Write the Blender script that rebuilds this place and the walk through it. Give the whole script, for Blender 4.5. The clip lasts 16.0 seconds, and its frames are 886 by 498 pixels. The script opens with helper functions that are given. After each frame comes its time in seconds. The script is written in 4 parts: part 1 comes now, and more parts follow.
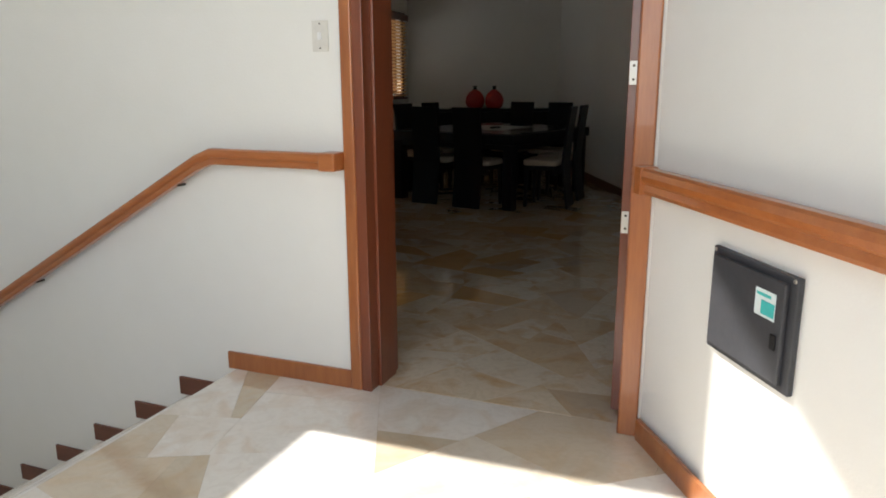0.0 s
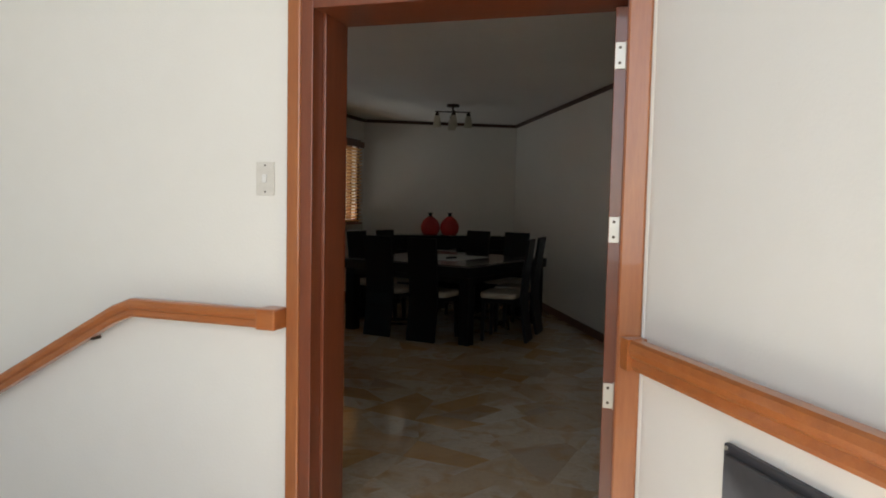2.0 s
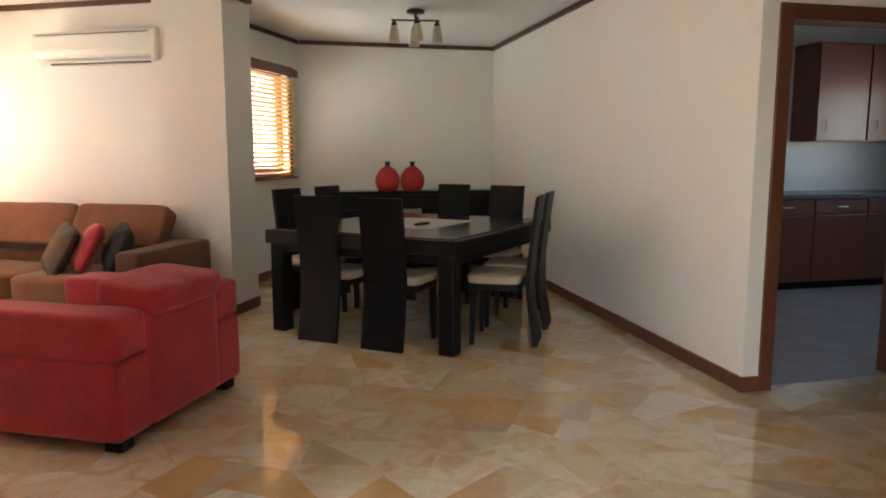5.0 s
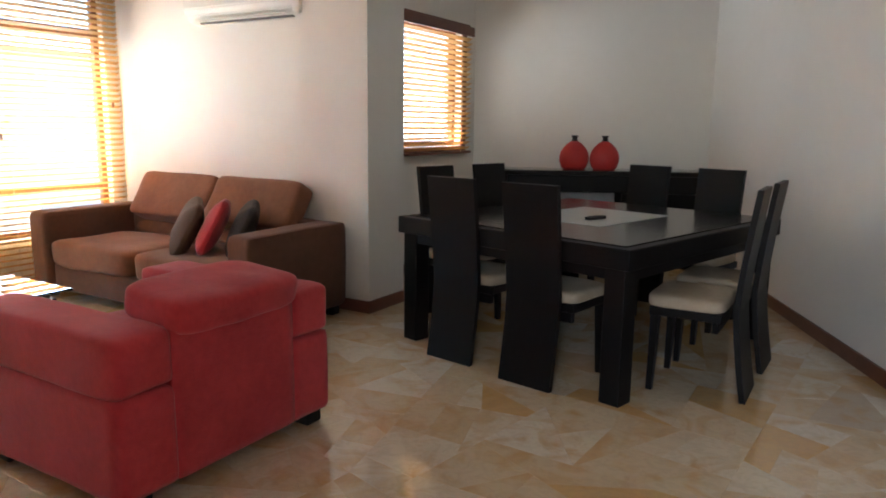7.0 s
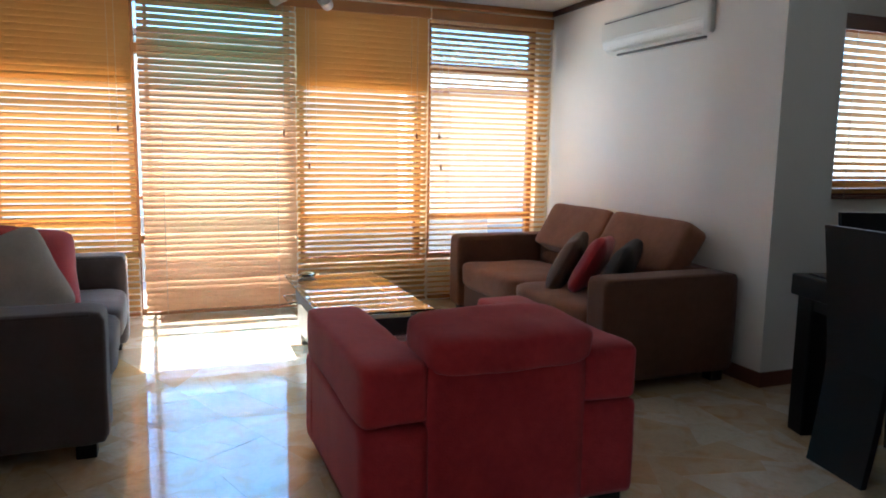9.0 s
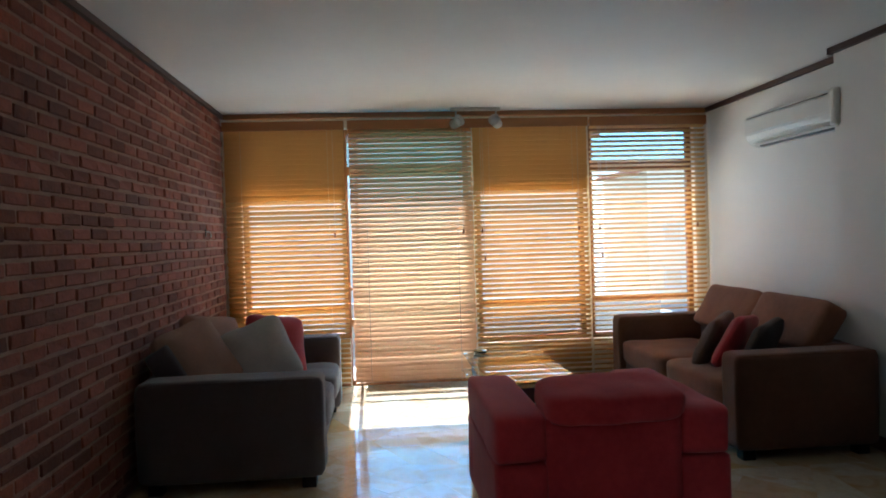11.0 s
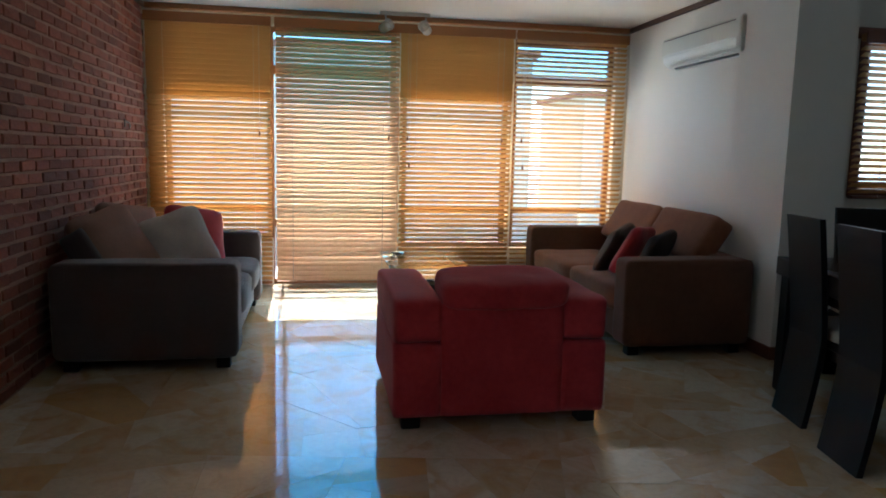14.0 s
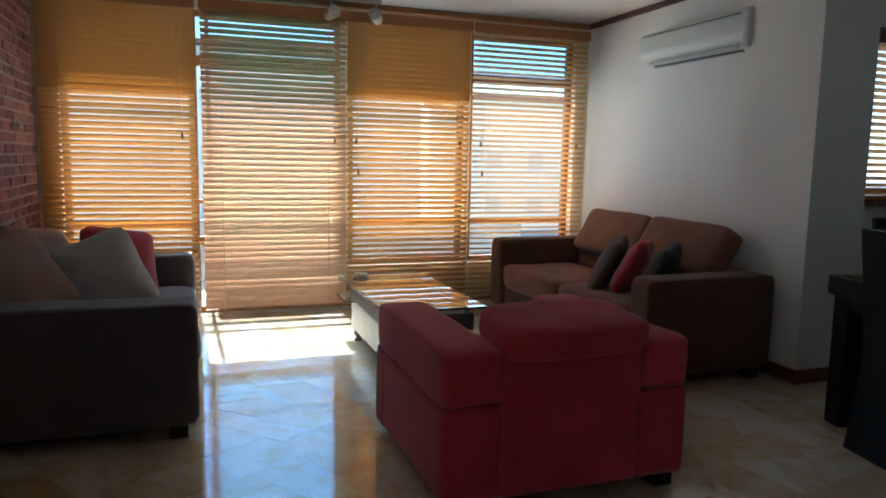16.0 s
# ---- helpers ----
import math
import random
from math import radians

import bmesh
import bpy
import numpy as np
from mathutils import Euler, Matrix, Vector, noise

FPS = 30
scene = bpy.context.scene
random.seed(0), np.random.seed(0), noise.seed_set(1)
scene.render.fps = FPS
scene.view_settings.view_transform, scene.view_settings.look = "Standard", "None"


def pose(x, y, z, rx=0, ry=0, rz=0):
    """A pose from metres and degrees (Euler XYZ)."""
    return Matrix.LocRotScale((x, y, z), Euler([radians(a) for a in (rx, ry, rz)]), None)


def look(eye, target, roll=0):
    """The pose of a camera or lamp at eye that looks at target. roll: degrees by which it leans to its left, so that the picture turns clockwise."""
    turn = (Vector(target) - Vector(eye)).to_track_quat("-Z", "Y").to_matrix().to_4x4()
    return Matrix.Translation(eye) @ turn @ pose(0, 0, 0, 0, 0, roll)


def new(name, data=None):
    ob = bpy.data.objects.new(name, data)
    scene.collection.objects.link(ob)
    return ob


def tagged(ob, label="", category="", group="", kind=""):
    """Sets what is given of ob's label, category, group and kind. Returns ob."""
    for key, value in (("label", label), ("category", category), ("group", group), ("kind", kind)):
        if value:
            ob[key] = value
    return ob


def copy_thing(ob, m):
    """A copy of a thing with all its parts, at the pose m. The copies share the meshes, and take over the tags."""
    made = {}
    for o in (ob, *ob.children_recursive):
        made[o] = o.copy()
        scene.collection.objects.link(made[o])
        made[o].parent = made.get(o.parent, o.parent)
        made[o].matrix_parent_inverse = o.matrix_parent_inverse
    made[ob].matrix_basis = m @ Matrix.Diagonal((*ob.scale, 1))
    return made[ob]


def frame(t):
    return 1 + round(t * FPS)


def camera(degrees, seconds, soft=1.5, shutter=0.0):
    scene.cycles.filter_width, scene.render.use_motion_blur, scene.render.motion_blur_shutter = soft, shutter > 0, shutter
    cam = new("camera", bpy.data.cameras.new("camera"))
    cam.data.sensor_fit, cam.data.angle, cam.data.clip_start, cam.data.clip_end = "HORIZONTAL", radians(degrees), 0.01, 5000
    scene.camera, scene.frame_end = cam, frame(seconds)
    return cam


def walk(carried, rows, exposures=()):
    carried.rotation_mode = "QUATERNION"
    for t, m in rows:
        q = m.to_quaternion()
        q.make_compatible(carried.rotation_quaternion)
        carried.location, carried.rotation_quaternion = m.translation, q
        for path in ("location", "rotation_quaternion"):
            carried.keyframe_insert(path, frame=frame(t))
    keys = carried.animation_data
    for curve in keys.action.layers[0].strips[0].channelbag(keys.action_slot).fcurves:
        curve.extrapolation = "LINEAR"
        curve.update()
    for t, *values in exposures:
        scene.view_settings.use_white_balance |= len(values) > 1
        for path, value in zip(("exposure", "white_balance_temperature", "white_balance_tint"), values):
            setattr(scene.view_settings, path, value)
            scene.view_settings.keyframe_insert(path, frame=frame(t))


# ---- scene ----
import itertools

cam = camera(63.9, 16.0, soft=1.8)
PATH = [
    (0, (0.826, -2.581, 1.269), (0.120, -0.766, 0.811), -0.21),
    (0.5, (0.839, -2.517, 1.256), (0.213, -0.685, 0.756), 0.26),
    (1, (0.862, -2.453, 1.286), (0.178, -0.632, 0.821), -0.45),
    (1.5, (0.815, -2.424, 1.362), (0.206, -0.542, 1.060), 0.37),
    (2, (0.681, -2.257, 1.376), (0.083, -0.353, 1.243), 1.20),
    (2.5, (0.585, -2.009, 1.355), (0.095, -0.082, 1.143), -0.71),
    (3, (0.504, -1.681, 1.325), (0.035, 0.247, 1.074), -0.48),
    (3.2, (0.476, -1.556, 1.330), (0.010, 0.367, 1.040), 1.36),
    (5.3, (-0.140, 0.137, 1.300), (-0.620, 2.061, 1.037), -0.49),
    (5.5, (-0.144, 0.297, 1.249), (-0.743, 2.188, 0.996), -1.02),
    (6, (-0.094, 0.484, 1.312), (-0.986, 2.256, 1.054), 0.89),
    (6.5, (-0.137, 0.813, 1.304), (-1.018, 2.576, 0.965), 1.46),
    (7, (-0.187, 1.093, 1.295), (-1.194, 2.786, 0.951), 0.68),
    (7.5, (-0.144, 1.332, 1.292), (-1.438, 2.814, 0.931), 1.59),
    (8, (-0.139, 1.553, 1.288), (-1.539, 2.917, 0.861), 1.05),
    (8.5, (-0.177, 1.755, 1.216), (-1.781, 2.920, 0.955), -0.46),
    (9, (-0.076, 1.847, 1.287), (-1.925, 2.561, 1.021), 0.97),
    (9.5, (0.218, 1.838, 1.214), (-1.755, 2.117, 1.032), 0.25),
    (10, (0.499, 1.865, 1.268), (-1.485, 2.027, 1.076), -1.11),
    (10.2, (0.562, 1.919, 1.293), (-1.429, 2.057, 1.163), -2.14),
    (12.3, (0.991, 1.951, 1.480), (-0.995, 2.185, 1.530), -0.12),
    (12.5, (0.973, 2.000, 1.466), (-1.011, 2.255, 1.500), 0.58),
    (13, (0.982, 1.998, 1.391), (-0.986, 2.336, 1.277), 0.27),
    (13.5, (1.020, 2.029, 1.281), (-0.937, 2.374, 1.056), 0.52),
    (14, (0.999, 2.043, 1.283), (-0.954, 2.389, 1.018), 1.30),
    (14.5, (0.859, 1.951, 1.267), (-1.074, 2.363, 0.964), 3.22),
    (15, (0.634, 1.764, 1.310), (-1.276, 2.289, 1.032), 0.65),
    (15.5, (0.384, 1.655, 1.289), (-1.514, 2.214, 0.994), 1.24),
    (16, (0.102, 1.566, 1.293), (-1.767, 2.232, 1.042), 1.11),
]
walk(cam, [(t, look(eye, target, roll)) for t, eye, target, roll in PATH],
     exposures=[(0, 0.92, 6600, 9), (0.5, 0.8, 6620, 9), (1.0, 0.66, 6650, 9), (1.6, 0.82, 6700, 10), (2.0, 0.95, 6750, 10), (3.2, 1.05, 6900, 10), (4.4, 2.5, 7300, 12), (5.3, 3.57, 7400, 14), (6.5, 3.45, 6800, 13),
                (8.0, 3.07, 5500, 8.5), (8.5, 2.74, 5350, 7), (9.0, 2.2, 5400, 6), (10.2, 1.72, 5300, 2), (12.3, 1.75, 5220, 0), (13.6, 1.80, 5220, 0), (14.6, 1.68, 5220, 0), (16.0, 1.62, 5250, -1)])

# ---- world and light ----
SUN_EL = radians(51)
world = bpy.data.worlds.new("world")
scene.world = world
world.use_nodes = True
wn = world.node_tree
sky = wn.nodes.new("ShaderNodeTexSky")
sky.sky_type, sky.sun_disc = "NISHITA", False
sky.dust_density, sky.ozone_density = 0.2, 4.0
sky.sun_elevation, sky.sun_rotation = SUN_EL, radians(270)
wn.links.new(sky.outputs[0], wn.nodes["Background"].inputs[0])
wn.nodes["Background"].inputs[1].default_value = 0.15
sun = new("sun", bpy.data.lights.new("sun", "SUN"))
sun.data.energy, sun.data.angle, sun.data.color = 5.0, radians(0.5), (1.0, 0.985, 0.965)
sun.matrix_world = look((0, 0, 0), (math.cos(SUN_EL), 0.01, -math.sin(SUN_EL)))


def window_lamp(x, y0, y1, z0, z1, radiance, colour=(0.86, 0.94, 1.0), south=False):
    """Stand-in for the daylight of one window: an added area lamp that fills its opening, outside the blind."""
    w = new("daylight_fill", bpy.data.lights.new("daylight_fill", "AREA"))
    w.data.shape, w.data.size, w.data.size_y = "RECTANGLE", y1 - y0, z1 - z0
    w.data.energy, w.data.color = radiance * math.pi * (y1 - y0) * (z1 - z0), colour
    c = ((y0 + y1) / 2, (z0 + z1) / 2)
    w.matrix_world = look((c[0], -3.9, c[1]), (c[0], 0, c[1])) if south else look((x, c[0], c[1]), (x + 1, c[0], c[1]))


window_lamp(-5.965, 0.72, 1.60, 0.77, 2.36, 0.70)
# Saturated blue, added so the floor's reflection of this door turns blue.
window_lamp(-5.965, 1.76, 2.72, 0.58, 2.38, 0.85, (0.0, 0.56, 0.98))
window_lamp(-5.965, 2.89, 3.85, 0.77, 2.36, 0.62)
window_lamp(-5.965, 3.99, 4.94, 0.77, 1.97, 0.52)
window_lamp(-3.68, 5.97, 7.11, 1.15, 2.11, 0.65)
# Added lamp in an unseen hall opening, to brighten the landing.
window_lamp(0.3, -1.6, 2.2, 0.9, 3.2, 1.1, (1.0, 0.98, 0.95), True)

# ---- materials ----
def mat(name, base, rough=0.6, metal=0.0, alt=None, scale=8.0, amount=0.5, bump=0.0, bscale=60.0,
        stretch=(1, 1, 1), translucent=0.0, coat=0.0, sheen=0.0, rvar=0.0, per=""):
    """A surface with two scales of variation between base and alt, and a fine relief."""
    m = bpy.data.materials.new(name)
    m.use_nodes = True
    n, l = m.node_tree.nodes, m.node_tree.links
    p = n["Principled BSDF"]
    p.inputs["Roughness"].default_value, p.inputs["Metallic"].default_value = rough, metal
    p.inputs["Coat Weight"].default_value, p.inputs["Sheen Weight"].default_value = coat, sheen
    if alt is None:
        alt = tuple(c * 0.85 for c in base)
    tc, mp = n.new("ShaderNodeTexCoord"), n.new("ShaderNodeMapping")
    mp.inputs["Scale"].default_value = stretch
    l.new(tc.outputs["Object"], mp.inputs[0])
    a, b = n.new("ShaderNodeTexNoise"), n.new("ShaderNodeTexNoise")
    for node, s, d in ((a, scale, 4), (b, scale * 7, 3)):
        node.inputs["Scale"].default_value, node.inputs["Detail"].default_value = s, d
        l.new(mp.outputs[0], node.inputs["Vector"])
    mixn = n.new("ShaderNodeMath")
    mixn.operation = "MULTIPLY_ADD"
    l.new(a.outputs[0], mixn.inputs[0])
    mixn.inputs[1].default_value = 0.65
    sc = n.new("ShaderNodeMath")
    sc.operation = "MULTIPLY"
    sc.inputs[1].default_value = 0.35
    l.new(b.outputs[0], sc.inputs[0])
    l.new(sc.outputs[0], mixn.inputs[2])
    ramp = n.new("ShaderNodeValToRGB")
    ramp.color_ramp.elements[0].position, ramp.color_ramp.elements[1].position = 0.5 - 0.5 * amount * 0.6, 0.5 + 0.5 * amount * 0.6
    ramp.color_ramp.elements[0].color, ramp.color_ramp.elements[1].color = (*alt, 1), (*base, 1)
    l.new(mixn.outputs[0], ramp.inputs[0])
    colour = ramp.outputs[0]
    if per:
        src = n.new("ShaderNodeObjectInfo") if per == "object" else n.new("ShaderNodeNewGeometry")
        rnd = src.outputs["Random"] if per == "object" else src.outputs["Random Per Island"]
        hsv = n.new("ShaderNodeHueSaturation")
        val = n.new("ShaderNodeMapRange")
        val.inputs["To Min"].default_value, val.inputs["To Max"].default_value = 0.6, 1.35
        l.new(rnd, val.inputs[0])
        l.new(val.outputs[0], hsv.inputs["Value"])
        l.new(colour, hsv.inputs["Color"])
        colour = hsv.outputs[0]
    l.new(colour, p.inputs["Base Color"])
    if rvar:
        rr = n.new("ShaderNodeMapRange")
        rr.inputs["To Min"].default_value, rr.inputs["To Max"].default_value = max(rough - rvar, 0.02), rough + rvar
        l.new(a.outputs[0], rr.inputs[0])
        l.new(rr.outputs[0], p.inputs["Roughness"])
    if bump:
        c, bm_ = n.new("ShaderNodeTexNoise"), n.new("ShaderNodeBump")
        c.inputs["Scale"].default_value, c.inputs["Detail"].default_value = bscale, 4
        l.new(mp.outputs[0], c.inputs["Vector"])
        bm_.inputs["Strength"].default_value, bm_.inputs["Distance"].default_value = bump, 0.01
        l.new(c.outputs[0], bm_.inputs["Height"])
        l.new(bm_.outputs[0], p.inputs["Normal"])
    if translucent:
        tr, mx = n.new("ShaderNodeBsdfTranslucent"), n.new("ShaderNodeMixShader")
        l.new(colour, tr.inputs[0])
        mx.inputs[0].default_value = translucent
        l.new(p.outputs[0], mx.inputs[1])
        l.new(tr.outputs[0], mx.inputs[2])
        l.new(mx.outputs[0], n["Material Output"].inputs[0])
    return m


def stone_mat(name, per, pale=0.0):
    """Polished marble shards in cream, beige and ochre."""
    m = bpy.data.materials.new(name)
    m.use_nodes = True
    n, l = m.node_tree.nodes, m.node_tree.links
    p = n["Principled BSDF"]
    src = n.new("ShaderNodeObjectInfo") if per == "object" else n.new("ShaderNodeNewGeometry")
    rnd = src.outputs["Random"] if per == "object" else src.outputs["Random Per Island"]
    ramp = n.new("ShaderNodeValToRGB")
    if pale:
        cols = [(0.0, (0.80, 0.76, 0.69)), (0.22, (0.60, 0.51, 0.38)), (0.40, (0.83, 0.80, 0.75)), (0.58, (0.72, 0.65, 0.54)), (0.74, (0.64, 0.56, 0.44)),
                (0.84, (0.81, 0.77, 0.70)), (0.94, (0.66, 0.57, 0.44))]
    else:
        cols = [(0.0, (0.68, 0.54, 0.36)), (0.2, (0.74, 0.64, 0.48)), (0.4, (0.66, 0.51, 0.33)), (0.55, (0.71, 0.59, 0.42)),
                (0.75, (0.64, 0.42, 0.19)), (0.82, (0.76, 0.68, 0.54)), (0.94, (0.58, 0.46, 0.32))]
    ramp.color_ramp.interpolation = "CONSTANT"
    ramp.color_ramp.elements[0].color = (*cols[0][1], 1)
    ramp.color_ramp.elements[1].position, ramp.color_ramp.elements[1].color = cols[1][0], (*cols[1][1], 1)
    for pos, c in cols[2:]:
        e = ramp.color_ramp.elements.new(pos)
        e.color = (*c, 1)
    l.new(rnd, ramp.inputs[0])
    geo = n.new("ShaderNodeNewGeometry")
    add = n.new("ShaderNodeVectorMath")
    add.operation = "MULTIPLY_ADD"
    comb = n.new("ShaderNodeCombineXYZ")
    for i in range(3):
        l.new(rnd, comb.inputs[i])
    l.new(comb.outputs[0], add.inputs[0])
    add.inputs[1].default_value = (37, 53, 11)
    l.new(geo.outputs["Position"], add.inputs[2])
    big, vein = n.new("ShaderNodeTexNoise"), n.new("ShaderNodeTexNoise")
    big.inputs["Scale"].default_value, big.inputs["Detail"].default_value, big.inputs["Distortion"].default_value = 4.5, 5, 1.2
    vein.inputs["Scale"].default_value, vein.inputs["Detail"].default_value, vein.inputs["Distortion"].default_value = 13, 8, 2.5
    for node in (big, vein):
        l.new(add.outputs[0], node.inputs["Vector"])
    r1, r2 = n.new("ShaderNodeValToRGB"), n.new("ShaderNodeValToRGB")
    r1.color_ramp.elements[0].position, r1.color_ramp.elements[1].position = 0.47, 0.70
    r2.color_ramp.elements[0].position, r2.color_ramp.elements[1].position = 0.44, 0.62
    l.new(big.outputs[0], r1.inputs[0])
    l.new(vein.outputs[0], r2.inputs[0])
    m1, m2 = n.new("ShaderNodeMixRGB"), n.new("ShaderNodeMixRGB")
    m1.inputs[2].default_value = (0.55, 0.30, 0.085, 1)
    s1, s2 = n.new("ShaderNodeMath"), n.new("ShaderNodeMath")
    s1.operation = s2.operation = "MULTIPLY"
    s1.inputs[1].default_value, s2.inputs[1].default_value = 0.62 * (1 - pale), 0.10 if pale else 0.17
    l.new(r1.outputs[0], s1.inputs[0])
    l.new(r2.outputs[0], s2.inputs[0])
    l.new(s1.outputs[0], m1.inputs[0])
    l.new(ramp.outputs[0], m1.inputs[1])
    l.new(s2.outputs[0], m2.inputs[0])
    l.new(m1.outputs[0], m2.inputs[1])
    m2.inputs[2].default_value = (0.36, 0.28, 0.21, 1)
    l.new(m2.outputs[0], p.inputs["Base Color"])
    rr = n.new("ShaderNodeMapRange")
    rr.inputs["To Min"].default_value, rr.inputs["To Max"].default_value = 0.03, 0.13
    l.new(vein.outputs[0], rr.inputs[0])
    l.new(rr.outputs[0], p.inputs["Roughness"])
    p.inputs["IOR"].default_value = 1.6
    p.inputs["Coat Weight"].default_value, p.inputs["Coat Roughness"].default_value, p.inputs["Coat IOR"].default_value = 0.6, 0.05, 1.6
    return m


def glass_mat(name, tint, rough=0.0):
    m = bpy.data.materials.new(name)
    m.use_nodes = True
    p = m.node_tree.nodes["Principled BSDF"]
    p.inputs["Base Color"].default_value = (*tint, 1)
    p.inputs["Roughness"].default_value, p.inputs["Transmission Weight"].default_value = rough, 1.0
    p.inputs["IOR"].default_value = 1.45
    return m


M_WALL = mat("wall_paint", (0.80, 0.77, 0.71), 0.55, alt=(0.76, 0.73, 0.67), scale=1.2, amount=0.8, bump=0.08, bscale=90)
M_CEIL = mat("ceiling_paint", (0.82, 0.81, 0.78), 0.7, alt=(0.77, 0.76, 0.73), scale=1.5, amount=0.8, bump=0.06, bscale=70)
M_STAIRWALL = mat("stair_wall_paint", (0.80, 0.78, 0.725), 0.6, alt=(0.765, 0.745, 0.685), scale=1.4, amount=0.8, bump=0.08, bscale=90)
M_GROUT = mat("grout", (0.56, 0.47, 0.36), 0.12, scale=6)
M_STONE = stone_mat("marble_shard", "object")
M_STONE_PALE = stone_mat("pale_marble_shard", "object", 0.55)
M_STEP = stone_mat("step_marble", "object", 0.55)
M_STONE_REST = stone_mat("marble_shard_field", "island")
M_BRICK = mat("brick", (0.32, 0.098, 0.050), 0.85, alt=(0.13, 0.040, 0.026), scale=11, amount=0.9, bump=0.5, bscale=45, per="object")
M_BRICK_REST = mat("brick_field", (0.32, 0.098, 0.050), 0.85, alt=(0.13, 0.040, 0.026), scale=11, amount=0.9, bump=0.5, bscale=45, per="island")
M_MORTAR = mat("mortar", (0.43, 0.255, 0.18), 0.95, alt=(0.22, 0.105, 0.072), scale=9, amount=0.9, bump=0.4, bscale=80)
M_CASING = mat("casing_wood", (0.42, 0.15, 0.045), 0.3, alt=(0.26, 0.075, 0.022), scale=5, amount=1.0, stretch=(6, 6, 0.6), bump=0.05, bscale=30, coat=0.4)
M_RAIL = mat("rail_wood", (0.45, 0.15, 0.04), 0.28, alt=(0.30, 0.085, 0.022), scale=5, amount=1.0, stretch=(0.8, 5, 6), bump=0.04, bscale=30, coat=0.5)
M_JAMB = mat("jamb_wood", (0.22, 0.058, 0.022), 0.3, alt=(0.14, 0.036, 0.015), scale=5, amount=1.0, stretch=(6, 6, 0.6), bump=0.05, bscale=30, coat=0.4)
M_SKIRT = mat("skirting_wood", (0.17, 0.055, 0.026), 0.35, alt=(0.10, 0.03, 0.016), scale=6, amount=1.0, stretch=(1, 1, 4), bump=0.05, coat=0.2)
M_TRIM = mat("ceiling_trim_wood", (0.10, 0.045, 0.026), 0.45, alt=(0.06, 0.026, 0.016), scale=6, amount=1.0)
M_SLAT = mat("slat_wood", (0.70, 0.43, 0.155), 0.5, alt=(0.60, 0.35, 0.115), scale=3, amount=1.0, stretch=(8, 0.7, 8), translucent=0.26)
M_SLAT_TAN = mat("slat_wood_tan", (0.82, 0.51, 0.29), 0.85, alt=(0.72, 0.42, 0.21), scale=3, amount=1.0, stretch=(8, 0.7, 8), translucent=0.22)
M_VALANCE = mat("valance_wood", (0.42, 0.19, 0.06), 0.4, alt=(0.33, 0.14, 0.04), scale=3, amount=1.0, stretch=(8, 0.7, 8))
M_FRAME = mat("window_frame_wood", (0.34, 0.15, 0.05), 0.45, alt=(0.26, 0.10, 0.035), scale=5, amount=1.0, stretch=(5, 5, 0.8))
M_CORD = mat("cord", (0.65, 0.55, 0.40), 0.8)
M_GLASS = glass_mat("window_glass", (0.97, 0.99, 0.98))
M_GLASS_BLUE = glass_mat("blue_tinted_glass", (0.44, 0.55, 0.62))
M_TABLEGLASS = glass_mat("table_glass", (0.80, 0.90, 0.87))
M_RED = mat("red_suede", (0.55, 0.045, 0.054), 0.85, alt=(0.31, 0.017, 0.024), scale=5, amount=0.9, bump=0.22, bscale=150, sheen=0.18)
M_BROWN = mat("brown_suede", (0.27, 0.115, 0.06), 0.88, alt=(0.16, 0.062, 0.03), scale=4, amount=0.8, bump=0.15, bscale=220, sheen=0.15)
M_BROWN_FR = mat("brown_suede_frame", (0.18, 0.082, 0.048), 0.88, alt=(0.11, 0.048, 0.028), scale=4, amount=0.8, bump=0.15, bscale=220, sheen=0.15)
M_TAUPE = mat("taupe_suede", (0.125, 0.100, 0.098), 0.88, alt=(0.088, 0.069, 0.068), scale=5, amount=0.9, bump=0.15, bscale=220, sheen=0.3)
M_PIL_RED = mat("pillow_red", (0.45, 0.02, 0.03), 0.8, scale=9, bump=0.25, bscale=260, sheen=0.3)
M_PIL_BROWN = mat("pillow_brown", (0.10, 0.06, 0.038), 0.8, scale=9, bump=0.25, bscale=260)
M_PIL_DARK = mat("pillow_dark", (0.045, 0.035, 0.032), 0.8, scale=9, bump=0.25, bscale=260)
M_PIL_GREY = mat("pillow_grey", (0.50, 0.46, 0.42), 0.85, scale=9, bump=0.25, bscale=260)
M_PIL_TAN = mat("pillow_tan", (0.33, 0.195, 0.14), 0.85, scale=9, bump=0.25, bscale=260)
M_FOOT = mat("black_foot", (0.012, 0.011, 0.011), 0.5)
M_EBONY = mat("ebony_wood", (0.0075, 0.006, 0.006), 0.42, alt=(0.005, 0.004, 0.004), scale=4, amount=1.0, stretch=(6, 6, 0.7), bump=0.03, coat=0.05)
M_SEAT = mat("seat_fabric", (0.45, 0.37, 0.27), 0.85, alt=(0.36, 0.29, 0.21), scale=14, amount=0.8, bump=0.3, bscale=300)
M_TABLETOP = mat("black_glass_top", (0.02, 0.019, 0.019), 0.2, scale=3)
# Pale tone stands partly for light reflected off the frosted glass.
M_FROST = mat("frosted_inset", (0.42, 0.43, 0.40), 0.36, alt=(0.37, 0.38, 0.35), scale=4)
M_VASE = mat("vase_red", (0.50, 0.022, 0.018), 0.42, alt=(0.40, 0.014, 0.013), scale=6, coat=0.1)
M_AC = mat("ac_plastic", (0.73, 0.72, 0.66), 0.4, alt=(0.69, 0.68, 0.62), scale=3)
